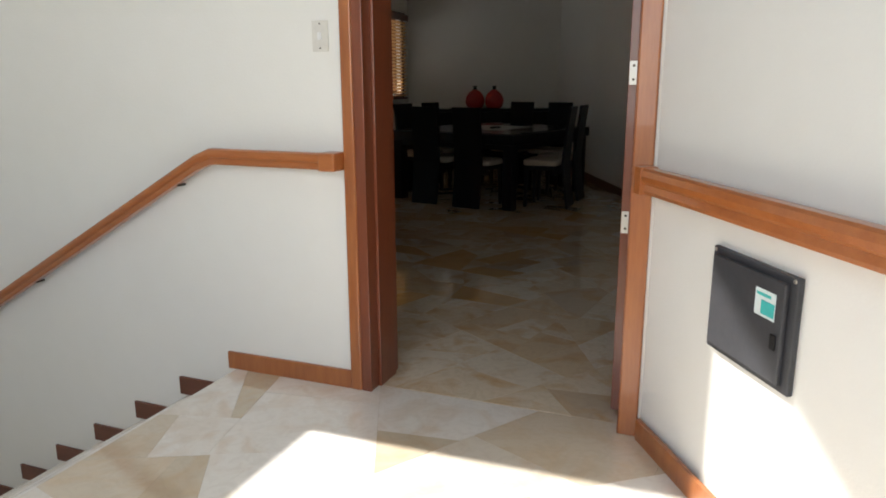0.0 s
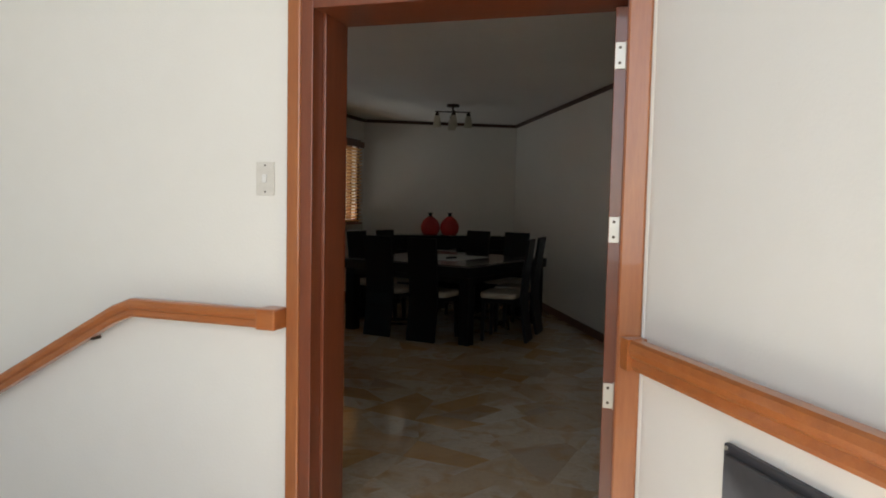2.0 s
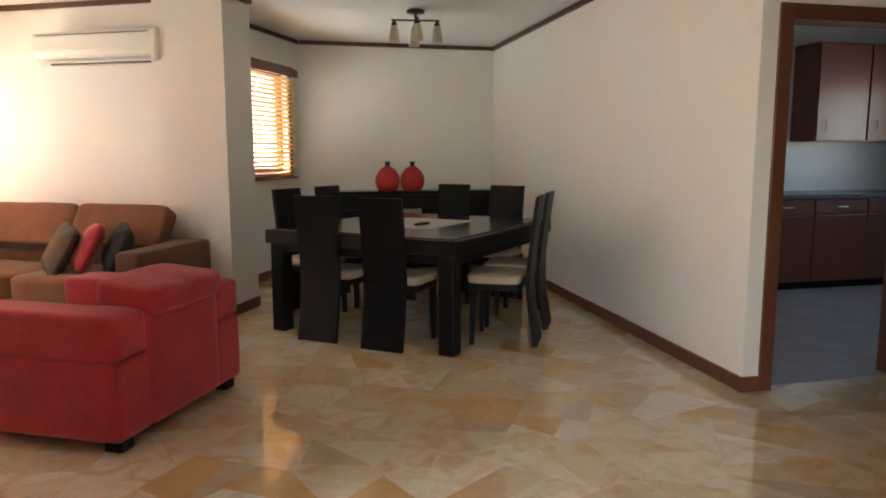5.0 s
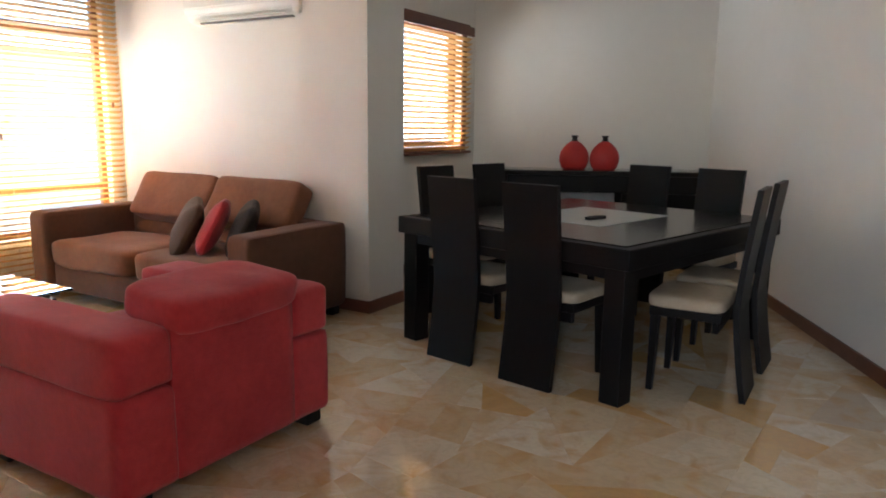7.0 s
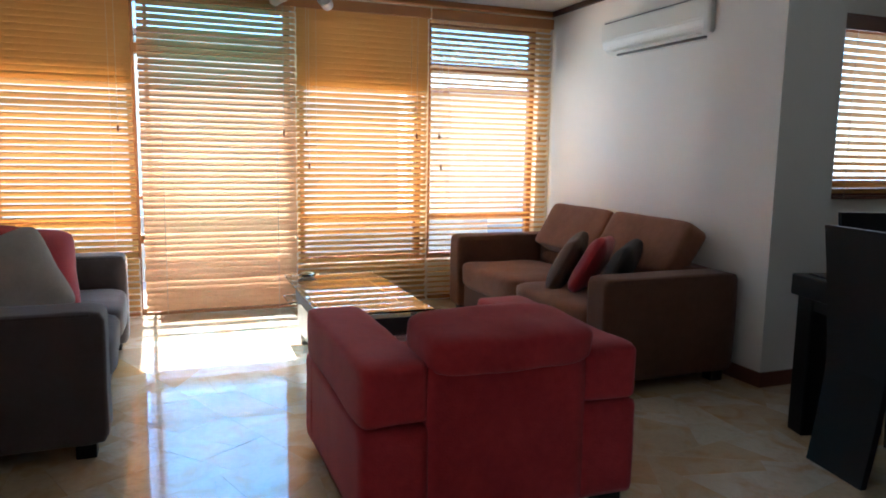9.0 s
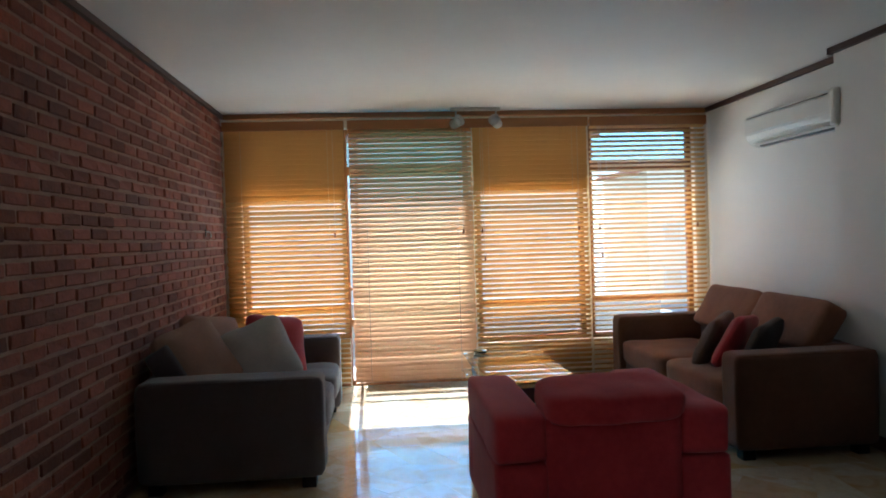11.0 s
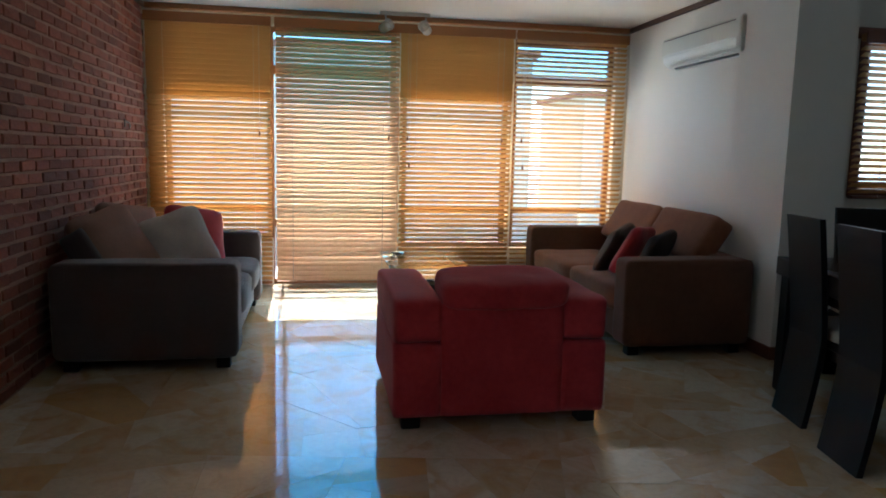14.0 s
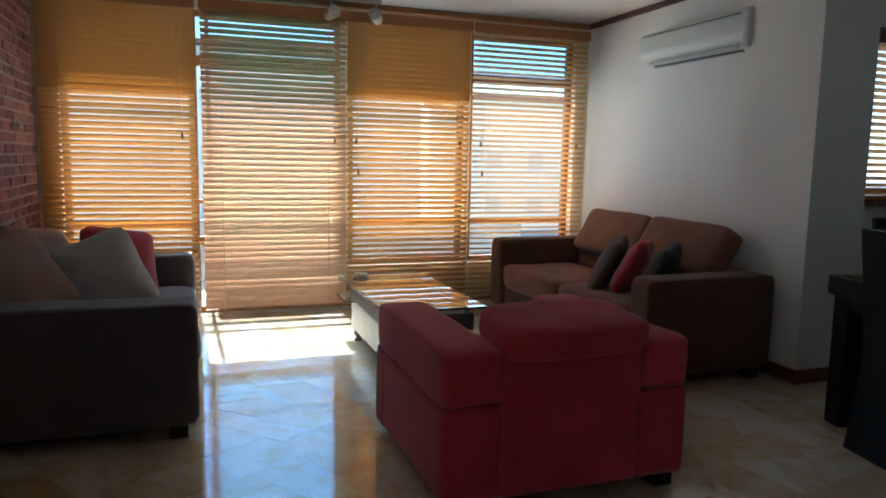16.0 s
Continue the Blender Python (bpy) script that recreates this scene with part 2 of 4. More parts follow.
M_AC_DK = mat("ac_slot", (0.10, 0.10, 0.10), 0.6)
M_METAL = mat("steel", (0.52, 0.48, 0.41), 0.42, metal=1.0, alt=(0.5, 0.48, 0.45), scale=20)
M_NICKEL = mat("satin_nickel", (0.66, 0.65, 0.62), 0.35, metal=0.6, scale=20)
M_BRONZE = mat("dark_bronze", (0.08, 0.06, 0.045), 0.4, metal=0.8)
M_SHADE = mat("frosted_shade", (0.80, 0.74, 0.60), 0.35, translucent=0.5)
M_WHITE = mat("white_lacquer", (0.78, 0.78, 0.76), 0.3, scale=4)
M_GREYBOX = mat("grey_enamel", (0.055, 0.055, 0.060), 0.42, alt=(0.04, 0.04, 0.044), scale=6, bump=0.04)
M_STICK = mat("sticker_white", (0.75, 0.82, 0.80), 0.5)
M_TEAL = mat("sticker_teal", (0.06, 0.50, 0.46), 0.5)
M_PLATE = mat("switch_plate", (0.70, 0.67, 0.60), 0.45)
M_PLATE_ON = mat("switch_key", (0.80, 0.79, 0.76), 0.35)
M_KWALL = mat("kitchen_tile_paint", (0.55, 0.58, 0.60), 0.4, scale=2)
M_KFLOOR = mat("kitchen_floor", (0.42, 0.42, 0.43), 0.25, alt=(0.34, 0.34, 0.36), scale=4)
M_KWOOD = mat("kitchen_wood", (0.16, 0.05, 0.026), 0.35, alt=(0.10, 0.03, 0.018), scale=4, stretch=(6, 6, 0.7), amount=1.0)
M_KTOP = mat("kitchen_counter", (0.10, 0.10, 0.10), 0.25, alt=(0.06, 0.06, 0.06), scale=30)
M_FACADE = mat("facade_plaster", (0.86, 0.79, 0.60), 0.8, alt=(0.78, 0.71, 0.53), scale=0.6, amount=0.9)
M_ROOF = mat("roof_tile", (0.42, 0.17, 0.09), 0.8, scale=2)
M_PANE_DK = mat("far_pane", (0.74, 0.67, 0.51), 0.6)
M_GROUND = mat("pale_paving", (0.46, 0.44, 0.40), 0.9, alt=(0.38, 0.36, 0.33), scale=0.4)
M_CONC = mat("concrete", (0.42, 0.40, 0.37), 0.85, alt=(0.34, 0.32, 0.30), scale=2)

M_SLAT_TAN.node_tree.nodes["Principled BSDF"].inputs["Specular IOR Level"].default_value = 0.05
for dull in (M_EBONY, M_RED, M_BROWN, M_BROWN_FR, M_TAUPE, M_FOOT):
    dull.node_tree.nodes["Principled BSDF"].inputs["Specular IOR Level"].default_value = 0.25
M_EBONY.node_tree.nodes["Principled BSDF"].inputs["Specular IOR Level"].default_value = 0.15
M_EBONY.node_tree.nodes["Principled BSDF"].inputs["Coat Weight"].default_value = 0.0
M_HEADER = mat("header_board", (0.60, 0.33, 0.11), 0.5, alt=(0.50, 0.26, 0.08), scale=3, amount=1.0, stretch=(8, 0.7, 8))

# ---- building blocks ----
def put(name, bm, material, smooth=False):
    me = bpy.data.meshes.new(name)
    bm.normal_update()
    bm.to_mesh(me)
    bm.free()
    me.materials.append(material)
    if smooth:
        for f in me.polygons:
            f.use_smooth = True
    return me


def part(name, bm, material, parent, label="", smooth=False):
    ob = new(name, put(name, bm, material, smooth))
    ob.parent = parent
    if label:
        ob["label"] = label
    return ob


def piece(name, me, parent, m=None):
    ob = new(name, me)
    ob.parent = parent
    if m is not None:
        ob.matrix_local = m
    return ob


def thing(name, m, label, category, group="", kind=""):
    ob = tagged(new(name), label, category, group, kind)
    ob.empty_display_size = 0.1
    ob.matrix_world = m
    return ob


def struct(name, bm, material, label, category="wall"):
    return tagged(new(name, put(name, bm, material)), label, category, "", "structure")


def bx(x0, x1, y0, y1, z0, z1, bev=0.0, bm=None, seg=2):
    """A box, with rounded edges if bev is given; joined to bm."""
    one = bmesh.new()
    bmesh.ops.create_cube(one, size=1)
    for v in one.verts:
        v.co = Vector(((x0 + x1) / 2 + v.co.x * (x1 - x0), (y0 + y1) / 2 + v.co.y * (y1 - y0), (z0 + z1) / 2 + v.co.z * (z1 - z0)))
    if bev:
        bmesh.ops.bevel(one, geom=one.edges[:], offset=bev, segments=seg, affect="EDGES", profile=0.5)
    return join(bm, one)


def join(bm, one):
    if bm is None:
        return one
    me = bpy.data.meshes.new("tmp")
    one.to_mesh(me)
    one.free()
    bm.from_mesh(me)
    bpy.data.meshes.remove(me)
    return bm


def prism(poly, z0, z1, bm=None):
    """An upright prism over a footprint, anticlockwise."""
    bm = bm or bmesh.new()
    lo = [bm.verts.new((x, y, z0)) for x, y in poly]
    hi = [bm.verts.new((x, y, z1)) for x, y in poly]
    bm.faces.new(lo[::-1])
    bm.faces.new(hi)
    k = len(poly)
    for i in range(k):
        bm.faces.new((lo[i], lo[(i + 1) % k], hi[(i + 1) % k], hi[i]))
    return bm


def run(a, b, out, z0, z1, bm=None):
    """A straight wall or board from a to b, of thickness out to the right of that way."""
    a, b = Vector(a), Vector(b)
    d = (b - a).normalized()
    n = Vector((d.y, -d.x)) * out
    pts = [a, a + n, b + n, b] if out > 0 else [a, b, b + n, a + n]
    return prism([tuple(p) for p in pts], z0, z1, bm)


def puff(w, d, h, power=6.0, n=8, centre=(0, 0, 0), pinch=0.0, m=None, bm=None):
    """A soft block: a box whose corners are rounded all over. pinch thins the rim, as of a scatter cushion."""
    one = bmesh.new()
    bmesh.ops.create_cube(one, size=2)
    bmesh.ops.subdivide_edges(one, edges=one.edges[:], cuts=n, use_grid_fill=True)
    for v in one.verts:
        c = v.co
        r = (abs(c.x) ** power + abs(c.y) ** power + abs(c.z) ** power) ** (1 / power)
        q = c / r
        t = 1 - pinch * max(abs(q.x), abs(q.z)) ** 3
        v.co = Vector((q.x * w / 2 * (1 - 0.06 * pinch * (1 - abs(q.z)) ** 2), q.y * d / 2 * t, q.z * h / 2 * (1 - 0.06 * pinch * (1 - abs(q.x)) ** 2)))
        v.co += Vector(centre)
    if m is not None:
        bmesh.ops.transform(one, matrix=m, verts=one.verts[:])
    return join(bm, one)


def lathe(profile, n=24, m=None, bm=None, squash=1.0):
    one = bmesh.new()
    rings = [[one.verts.new((r * math.cos(2 * math.pi * i / n), squash * r * math.sin(2 * math.pi * i / n), z)) for i in range(n)] for r, z in profile]
    for a, b in zip(rings, rings[1:]):
        for i in range(n):
            one.faces.new((a[i], a[(i + 1) % n], b[(i + 1) % n], b[i]))
    one.faces.new(rings[0][::-1])
    one.faces.new(rings[-1])
    if m is not None:
        bmesh.ops.transform(one, matrix=m, verts=one.verts[:])
    return join(bm, one)


def tube(points, r, n=8, bm=None):
    """A round bar along points."""
    one = bmesh.new()
    pts = [Vector(p) for p in points]
    rings = []
    for i, p in enumerate(pts):
        d = (pts[min(i + 1, len(pts) - 1)] - pts[max(i - 1, 0)]).normalized()
        side = d.orthogonal().normalized() if abs(d.z) > 0.9 else d.cross(Vector((0, 0, 1))).normalized()
        up = side.cross(d)
        rings.append([one.verts.new(p + r * (math.cos(2 * math.pi * k / n) * side + math.sin(2 * math.pi * k / n) * up)) for k in range(n)])
    for a, b in zip(rings, rings[1:]):
        for k in range(n):
            one.faces.new((a[k], a[(k + 1) % n], b[(k + 1) % n], b[k]))
    one.faces.new(rings[0][::-1])
    one.faces.new(rings[-1])
    return join(bm, one)


# ---- plan ----
H = 2.56
XW, YB, YA = -5.90, 0.50, 5.12            # window wall, brick wall, wall with the air conditioner
AX = radians(27.0)                          # turn of the dining room's far walls
P_, Q_ = Vector((math.cos(AX), math.sin(AX))), Vector((-math.sin(AX), math.cos(AX)))
DC = Vector((-1.557, 8.489))                # dining corner
DL = Vector((-3.62, 8.489 - (3.62 - 1.557) * math.tan(AX)))
KC = Vector((0.61, 3.94))                   # corner beside the kitchen door
YD0, YD1 = -0.09, 0.14                      # entrance wall, stair side and room side
DX0, DX1 = -0.46, 0.55                      # entrance opening
XE = 4.6

# ---- setting: floors, walls, ceilings ----
floor = struct("floor", prism([(-6.1, -0.03), (XE, -0.03), (XE, 9.0), (-6.1, 9.0)], -0.25, -0.0015), M_GROUT, "polished cream marble shard floor with brown joints", "floor")
landing = struct("landing_floor", prism([(-1.15, -4.1), (2.6, -4.1), (2.6, -0.03), (-1.15, -0.03)], -0.25, -0.0015), M_GROUT, "polished pale marble shard landing with light joints", "floor")
struct("ceiling", prism([(-6.1, 0.06), (XE + 0.2, 0.06), (XE + 0.2, 6.3), (4.4, 6.7), (3.2, 9.4), (-1.4, 9.0), (-3.9, 7.9), (-6.1, 5.4)], H, H + 0.2), M_CEIL, "plain white painted plaster ceiling", "ceiling")

bm = bmesh.new()
for y0, y1, z0, z1 in ((0.3, 5.3, 2.42, H), (0.3, 0.66, 0, 2.42), (0.66, 1.62, 0, 0.45), (2.78, 2.84, 0, 2.42),
                       (2.84, 3.90, 0, 0.36), (3.90, 3.94, 0, 2.42), (3.94, 4.99, 0, 0.36), (4.99, 5.3, 0, 2.42)):
    bx(XW - 0.18, XW, y0, y1, z0, z1, bm=bm)
struct("wall_west", bm, M_WALL, "painted wall with four tall window openings")
struct("wall_north", prism([(XW, YA), (-3.68, YA), (-3.68, YA + 0.2), (XW, YA + 0.2)], 0, H), M_WALL, "plain cream painted living room wall")
struct("column", prism([(-3.68, 4.945), (-3.07, 4.945), (-3.07, 5.37), (-3.68, 5.37)], 0, H), M_WALL, "square cream painted column beside the sofa", "column")
bm = bmesh.new()
for y0, y1, z0, z1 in ((5.35, 5.92, 0, H), (7.16, DL.y + 0.15, 0, H), (5.92, 7.16, 0, 1.10), (5.92, 7.16, 2.16, H)):
    bx(-3.80, -3.62, y0, y1, z0, z1, bm=bm)
struct("wall_dining_window", bm, M_WALL, "painted wall with a small dining room window")
struct("wall_dining_end", run(DL - P_ * 0.2, DC + P_ * 0.2, -0.18, 0, H), M_WALL, "plain pale painted dining room end wall")
RD = (KC - DC).normalized()
RN = Vector((-RD.y, RD.x))
struct("wall_dining_right", run(DC - RD * 0.02, KC, -0.16, 0, H), M_WALL, "long pale painted wall beside the dining table")
KP = [KC + P_ * s for s in (0.0, 0.17, 1.06, 4.6)]
bm = run(KP[0] + Q_ * 0.001, KP[1], -0.14, 0, H)
run(KP[2], KP[3], -0.14, 0, H, bm)
run(KP[1], KP[2], -0.14, 2.04, H, bm)
struct("wall_kitchen", bm, M_WALL, "short painted wall around the kitchen doorway")
struct("wall_east", prism([(XE, 0.06), (XE + 0.15, 0.06), (XE + 0.15, 6.15), (XE, 6.15)], 0, H), M_WALL, "plain cream painted wall")
bm = bmesh.new()
for x0, x1, z0, z1 in ((-1.25, DX0 - 0.03, 0, H), (DX1 + 0.03, XE, 0, H), (DX0 - 0.03, DX1 + 0.03, 2.05, H)):
    bx(x0, x1, YD0 + 0.075, YD1, z0, z1, bm=bm)
struct("wall_entrance", bm, M_WALL, "plain cream painted wall around the entrance door")

# brick wall body behind the bricks
brick_wall = struct("wall_brick", prism([(XW, 0.2), (-1.25, 0.2), (-1.25, YB - 0.006), (XW, YB - 0.006)], 0, H), M_MORTAR, "dark red exposed brick wall with pale worn mortar")

# stair hall
bm = bmesh.new()
HT = 6.9
for x0, x1, z0, z1 in ((-3.6, DX0 - 0.03, -2.8, HT), (DX1 + 0.03, 2.6, -0.3, HT), (DX0 - 0.03, DX1 + 0.03, 2.05, HT), (DX0 - 0.03, DX1 + 0.03, -2.8, -0.26)):
    bx(x0, x1, YD0, YD0 + 0.07, z0, z1, bm=bm)
struct("wall_stair_north", bm, M_STAIRWALL, "off-white painted stair wall around the entrance door")
W0, W1 = Vector((0.632, -0.09)), Vector((2.40, -3.051))
struct("wall_stair_east", run(W0, W1, -0.12, -0.3, HT), M_STAIRWALL, "slanting off-white painted landing wall")
bm = bx(2.40, 2.55, -4.1, -2.98, -0.3, HT)
struct("wall_stair_far", bm, M_STAIRWALL, "plain off-white painted stair wall")
# Unseen wall; its high opening is cut to shape the landing's sun patch.
bm = bmesh.new()
for y0, y1, z0, z1 in ((-4.1, -2.5, -2.8, HT), (-0.54, -0.09, -2.8, HT), (-2.5, -0.54, -2.8, 3.58), (-2.5, -0.54, 6.22, HT)):
    bx(-3.6, -3.42, y0, y1, z0, z1, bm=bm)
struct("wall_stair_west", bm, M_STAIRWALL, "tall unseen stair wall with a high opening added to shape the sun")
# Unseen wall; its wide opening is added to let light onto the landing.
bm = bmesh.new()
for x0, x1, z0, z1 in ((-3.6, -1.6, -2.8, HT), (2.2, 2.6, -2.8, HT), (-1.6, 2.2, -2.8, 0.9), (-1.6, 2.2, 3.2, HT)):
    bx(x0, x1, -4.1, -3.95, z0, z1, bm=bm)
struct("wall_stair_south", bm, M_STAIRWALL, "unseen stair wall with a wide opening added for light")
struct("stair_ceiling", prism([(-3.6, -4.1), (2.6, -4.1), (2.6, 0), (-3.6, 0)], HT, HT + 0.15), M_CEIL, "plain white stair hall ceiling", "ceiling")
struct("stair_bottom", prism([(-3.6, -4.1), (-1.0, -4.1), (-1.0, 0), (-3.6, 0)], -2.8, -2.6), M_GROUT, "lower stair hall floor", "floor")

# steps going down beside the landing
stairs = thing("staircase", pose(0, 0, 0), "pale marble steps going down beside the landing", "stairs")
RISE, GOING = 0.176, 0.295
for i in range(1, 8):
    x1 = -1.15 - GOING * (i - 1)
    part("step", bx(x1 - GOING, x1 - 0.001, -1.35, YD0, -RISE * i - 0.16, -RISE * i, 0.006), M_STEP, stairs)

# ---- woodwork of the setting ----
def skirting(name, a, b, out, z0=0.0, z1=0.085, material=None):
    ob = struct(name, run(a, b, out, z0, z1), material or M_SKIRT, "dark reddish brown wooden skirting board", "baseboard")
    return ob


def boards(prefix, z0, z1, t, material, label, category):
    """Boards along the room's walls, proud by t."""
    legs = [((XW, YA - t), (-3.68 - t, YA - t), -t), ((-3.68 - t, 4.945 - t), (-3.68 - t, YA - t), t), ((-3.68 - t, 4.945 - t), (-3.07 + t, 4.945 - t), -t),
            ((-3.07 + t, 4.945), (-3.07 + t, 5.37), -t), ((-3.62 + t, 5.38), (-3.62 + t, DL.y), -t),
            (tuple(DL - Q_ * t + P_ * t), tuple(DC - Q_ * t - P_ * 0.002), -t), (tuple(DC - RN * t * -1 * 0 + (-P_) * t), tuple(KC + (-P_) * t), -t),
            (tuple(KC - Q_ * t - P_ * t), tuple(KP[1] - Q_ * t - P_ * 0.07), -t), ((-1.23, YD1 + t), (DX0 - 0.09, YD1 + t), t)]
    for a, b, out in legs:
        ob = struct(prefix, run(a, b, out, z0, z1), material, label, category)


boards("baseboard", 0.0, 0.085, 0.014, M_SKIRT, "dark reddish brown wooden skirting board", "baseboard")
boards("trim", H - 0.045, H - 0.003, 0.028, M_TRIM, "dark brown wooden ceiling moulding", "moulding")
struct("trim_brick", run((XW, YB + 0.03), (-1.25, YB + 0.03), 0.03, H - 0.04, H - 0.003), M_TRIM, "dark brown wooden ceiling moulding", "moulding")
struct("trim_window", bx(XW, XW + 0.05, YB + 0.03, YA - 0.03, H - 0.05, H - 0.003, 0.006), M_VALANCE, "brown wooden moulding above the blinds", "moulding")

# ---- entrance door ----
door = thing("door_1", pose(0, 0, 0), "orange-brown varnished wooden door frame with the door standing open", "door", kind="structure")
part("casing", bx(-0.555, -0.505, YD0 - 0.022, YD0 - 0.001, 0, 2.13, 0.006), M_CASING, door)
part("casing", bx(0.553, 0.622, YD0 - 0.022, YD0 - 0.001, 0, 2.13, 0.006), M_CASING, door)
part("casing", bx(-0.505, 0.553, YD0 - 0.021, YD0 - 0.001, 2.045, 2.13, 0.006), M_CASING, door)
part("jamb", bx(-0.5045, DX0, YD0 - 0.018, YD1 + 0.02, 0, 2.047, 0.003), M_JAMB, door, "dark red-brown jamb")
part("jamb", bx(DX1, 0.579, YD0 - 0.018, YD1 + 0.02, 0, 2.047, 0.003), M_JAMB, door, "dark red-brown jamb")
part("jamb", bx(DX0, DX1, YD0 - 0.018, YD1 + 0.02, 2.005, 2.047, 0.003), M_JAMB, door, "dark red-brown head")
part("stop", bx(DX0, DX0 + 0.014, YD0 + 0.05, YD1 - 0.03, 0, 2.005, 0.003), M_JAMB, door)
part("casing", bx(-0.56, -0.465, YD1 + 0.001, YD1 + 0.018, 0, 2.10, 0.004), M_JAMB, door)
part("casing", bx(0.555, 0.64, YD1 + 0.001, YD1 + 0.018, 0, 2.10, 0.004), M_JAMB, door)
leaf = part("leaf", bx(0.503, 0.543, 0.060, 0.955, 0.012, 1.995, 0.003), M_JAMB, door, "open dark red-brown door leaf")
for z in (0.30, 0.95):
    part("panel", bx(0.495, 0.504, 0.20, 0.83, z, z + (0.5 if z < 0.5 else 0.85), 0.008), M_JAMB, leaf)
knob = lathe([(0.012, 0), (0.012, 0.03), (0.026, 0.04), (0.028, 0.055), (0.018, 0.066), (0.004, 0.068)], 16, pose(0.503, 0.895, 1.03, 0, -90, 0))
part("knob", knob, M_METAL, leaf, "steel door knob", True)
part("lock", lathe([(0.024, 0), (0.024, 0.012), (0.01, 0.016)], 16, pose(0.503, 0.895, 1.17, 0, -90, 0)), M_METAL, leaf, "steel lock cylinder", True)
for z in (0.71, 1.245, 1.79):
    h = part("hinge", bx(0.506, 0.540, 0.055, 0.0595, z + 0.012, z + 0.094, 0.001), M_METAL, door, "steel butt hinge")
    part("pin", tube([(0.544, 0.056, z + 0.008), (0.544, 0.056, z + 0.098)], 0.007), M_METAL, h)
    for dz in (0.03, 0.078):
        part("screw", lathe([(0.005, 0), (0.004, 0.002)], 8, pose(0.521, 0.055, z + dz, 90, 0, 0)), M_BRONZE, h)

# kitchen doorway
kd = thing("door_2", Matrix.Translation((*KC, 0)) @ Matrix.Rotation(AX, 4, "Z"), "dark brown wooden kitchen door frame without a leaf", "door", kind="structure")
for x0, x1, z0, z1 in ((0.10, 0.18, 0, 2.08), (1.05, 1.13, 0, 2.08), (0.18, 1.05, 2.0, 2.08)):
    part("casing", bx(x0, x1, -0.018, 0.16, z0, z1, 0.004), M_SKIRT, kd)

# skirting and rails of the landing
struct("baseboard_landing", bx(-1.19, -0.557, YD0 - 0.016, YD0 - 0.001, 0, 0.08, 0.003), M_CASING, "orange-brown wooden skirting on the landing", "baseboard")
WD = (W1 - W0).normalized()
struct("baseboard_slanting", run(W0 + Vector((0, -0.03)), W1, 0.016, 0, 0.08), M_CASING, "orange-brown wooden skirting along the slanting wall", "baseboard")
for i in range(1, 8):
    x1 = -1.19 - GOING * (i - 1)
    struct("baseboard_step", bx(x1 - GOING, x1 - 0.002, YD0 - 0.016, YD0 - 0.001, -RISE * i, -RISE * i + 0.088, 0.003), M_SKIRT, "dark brown wooden skirting above a step", "baseboard")


def rail_along(points, w, h, parent, label):
    """A moulded rail: a rounded bar swept along points (tops), keeping its section upright."""
    one = bmesh.new()
    pts = [Vector(p) for p in points]
    sec = [(0.0, -h), (0.72, -h), (0.8, -h * 0.86), (0.74, -h * 0.62), (0.92, -h * 0.5), (1.0, -h * 0.3), (0.95, -h * 0.08), (0.8, 0), (0.25, 0), (0.0, -h * 0.1)]
    rings = []
    for i, p in enumerate(pts):
        d = (pts[min(i + 1, len(pts) - 1)] - pts[max(i - 1, 0)])
        flat = Vector((d.x, d.y, 0)).normalized()
        side = Vector((-flat.y, flat.x, 0)) * w
        rings.append([one.verts.new(p + side * a + Vector((0, 0, b))) for a, b in sec])
    for a, b in zip(rings, rings[1:]):
        for k in range(len(sec)):
            one.faces.new((a[k], a[(k + 1) % len(sec)], b[(k + 1) % len(sec)], b[k]))
    one.faces.new(rings[0][::-1])
    one.faces.new(rings[-1])
    bmesh.ops.recalc_face_normals(one, faces=one.faces[:])
    return part("rail", one, M_RAIL, parent, label)


hr = thing("handrail", pose(0, 0, 0), "varnished orange-brown wooden handrail fixed to the stair wall", "handrail", "stair handrails")
YR = YD0 - 0.030
rail_along([(-0.575, YR, 1.0), (-1.16, YR, 1.003), (-1.24, YR, 0.972), (-3.35, YR, -0.22)], 0.055, 0.066, hr, "")
part("end_block", bx(-0.632, -0.557, YR - 0.062, YD0 - 0.001, 0.930, 1.003, 0.008), M_RAIL, hr)
for x, z in ((-1.36, 0.865), (-2.3, 0.335)):
    b = part("bracket", tube([(x, YD0 - 0.002, z - 0.03), (x, YD0 - 0.045, z - 0.03), (x, YD0 - 0.052, z - 0.012)], 0.006), M_BRONZE, hr, "dark metal bracket")
hr2 = thing("handrail", pose(0, 0, 0), "varnished orange-brown wooden handrail along the slanting landing wall", "handrail", "stair handrails")
NW = Vector((WD.y, -WD.x))
pa, pb = W0 + Vector((-0.01, -0.035)) + NW * 0.004, W1 + NW * 0.004
rail_along([(pb.x, pb.y, 0.994), (pa.x, pa.y, 0.994)], 0.06, 0.085, hr2, "")
part("end_block", run(tuple(pa), tuple(pa + WD * 0.045), 0.061, 0.907, 0.996), M_RAIL, hr2)

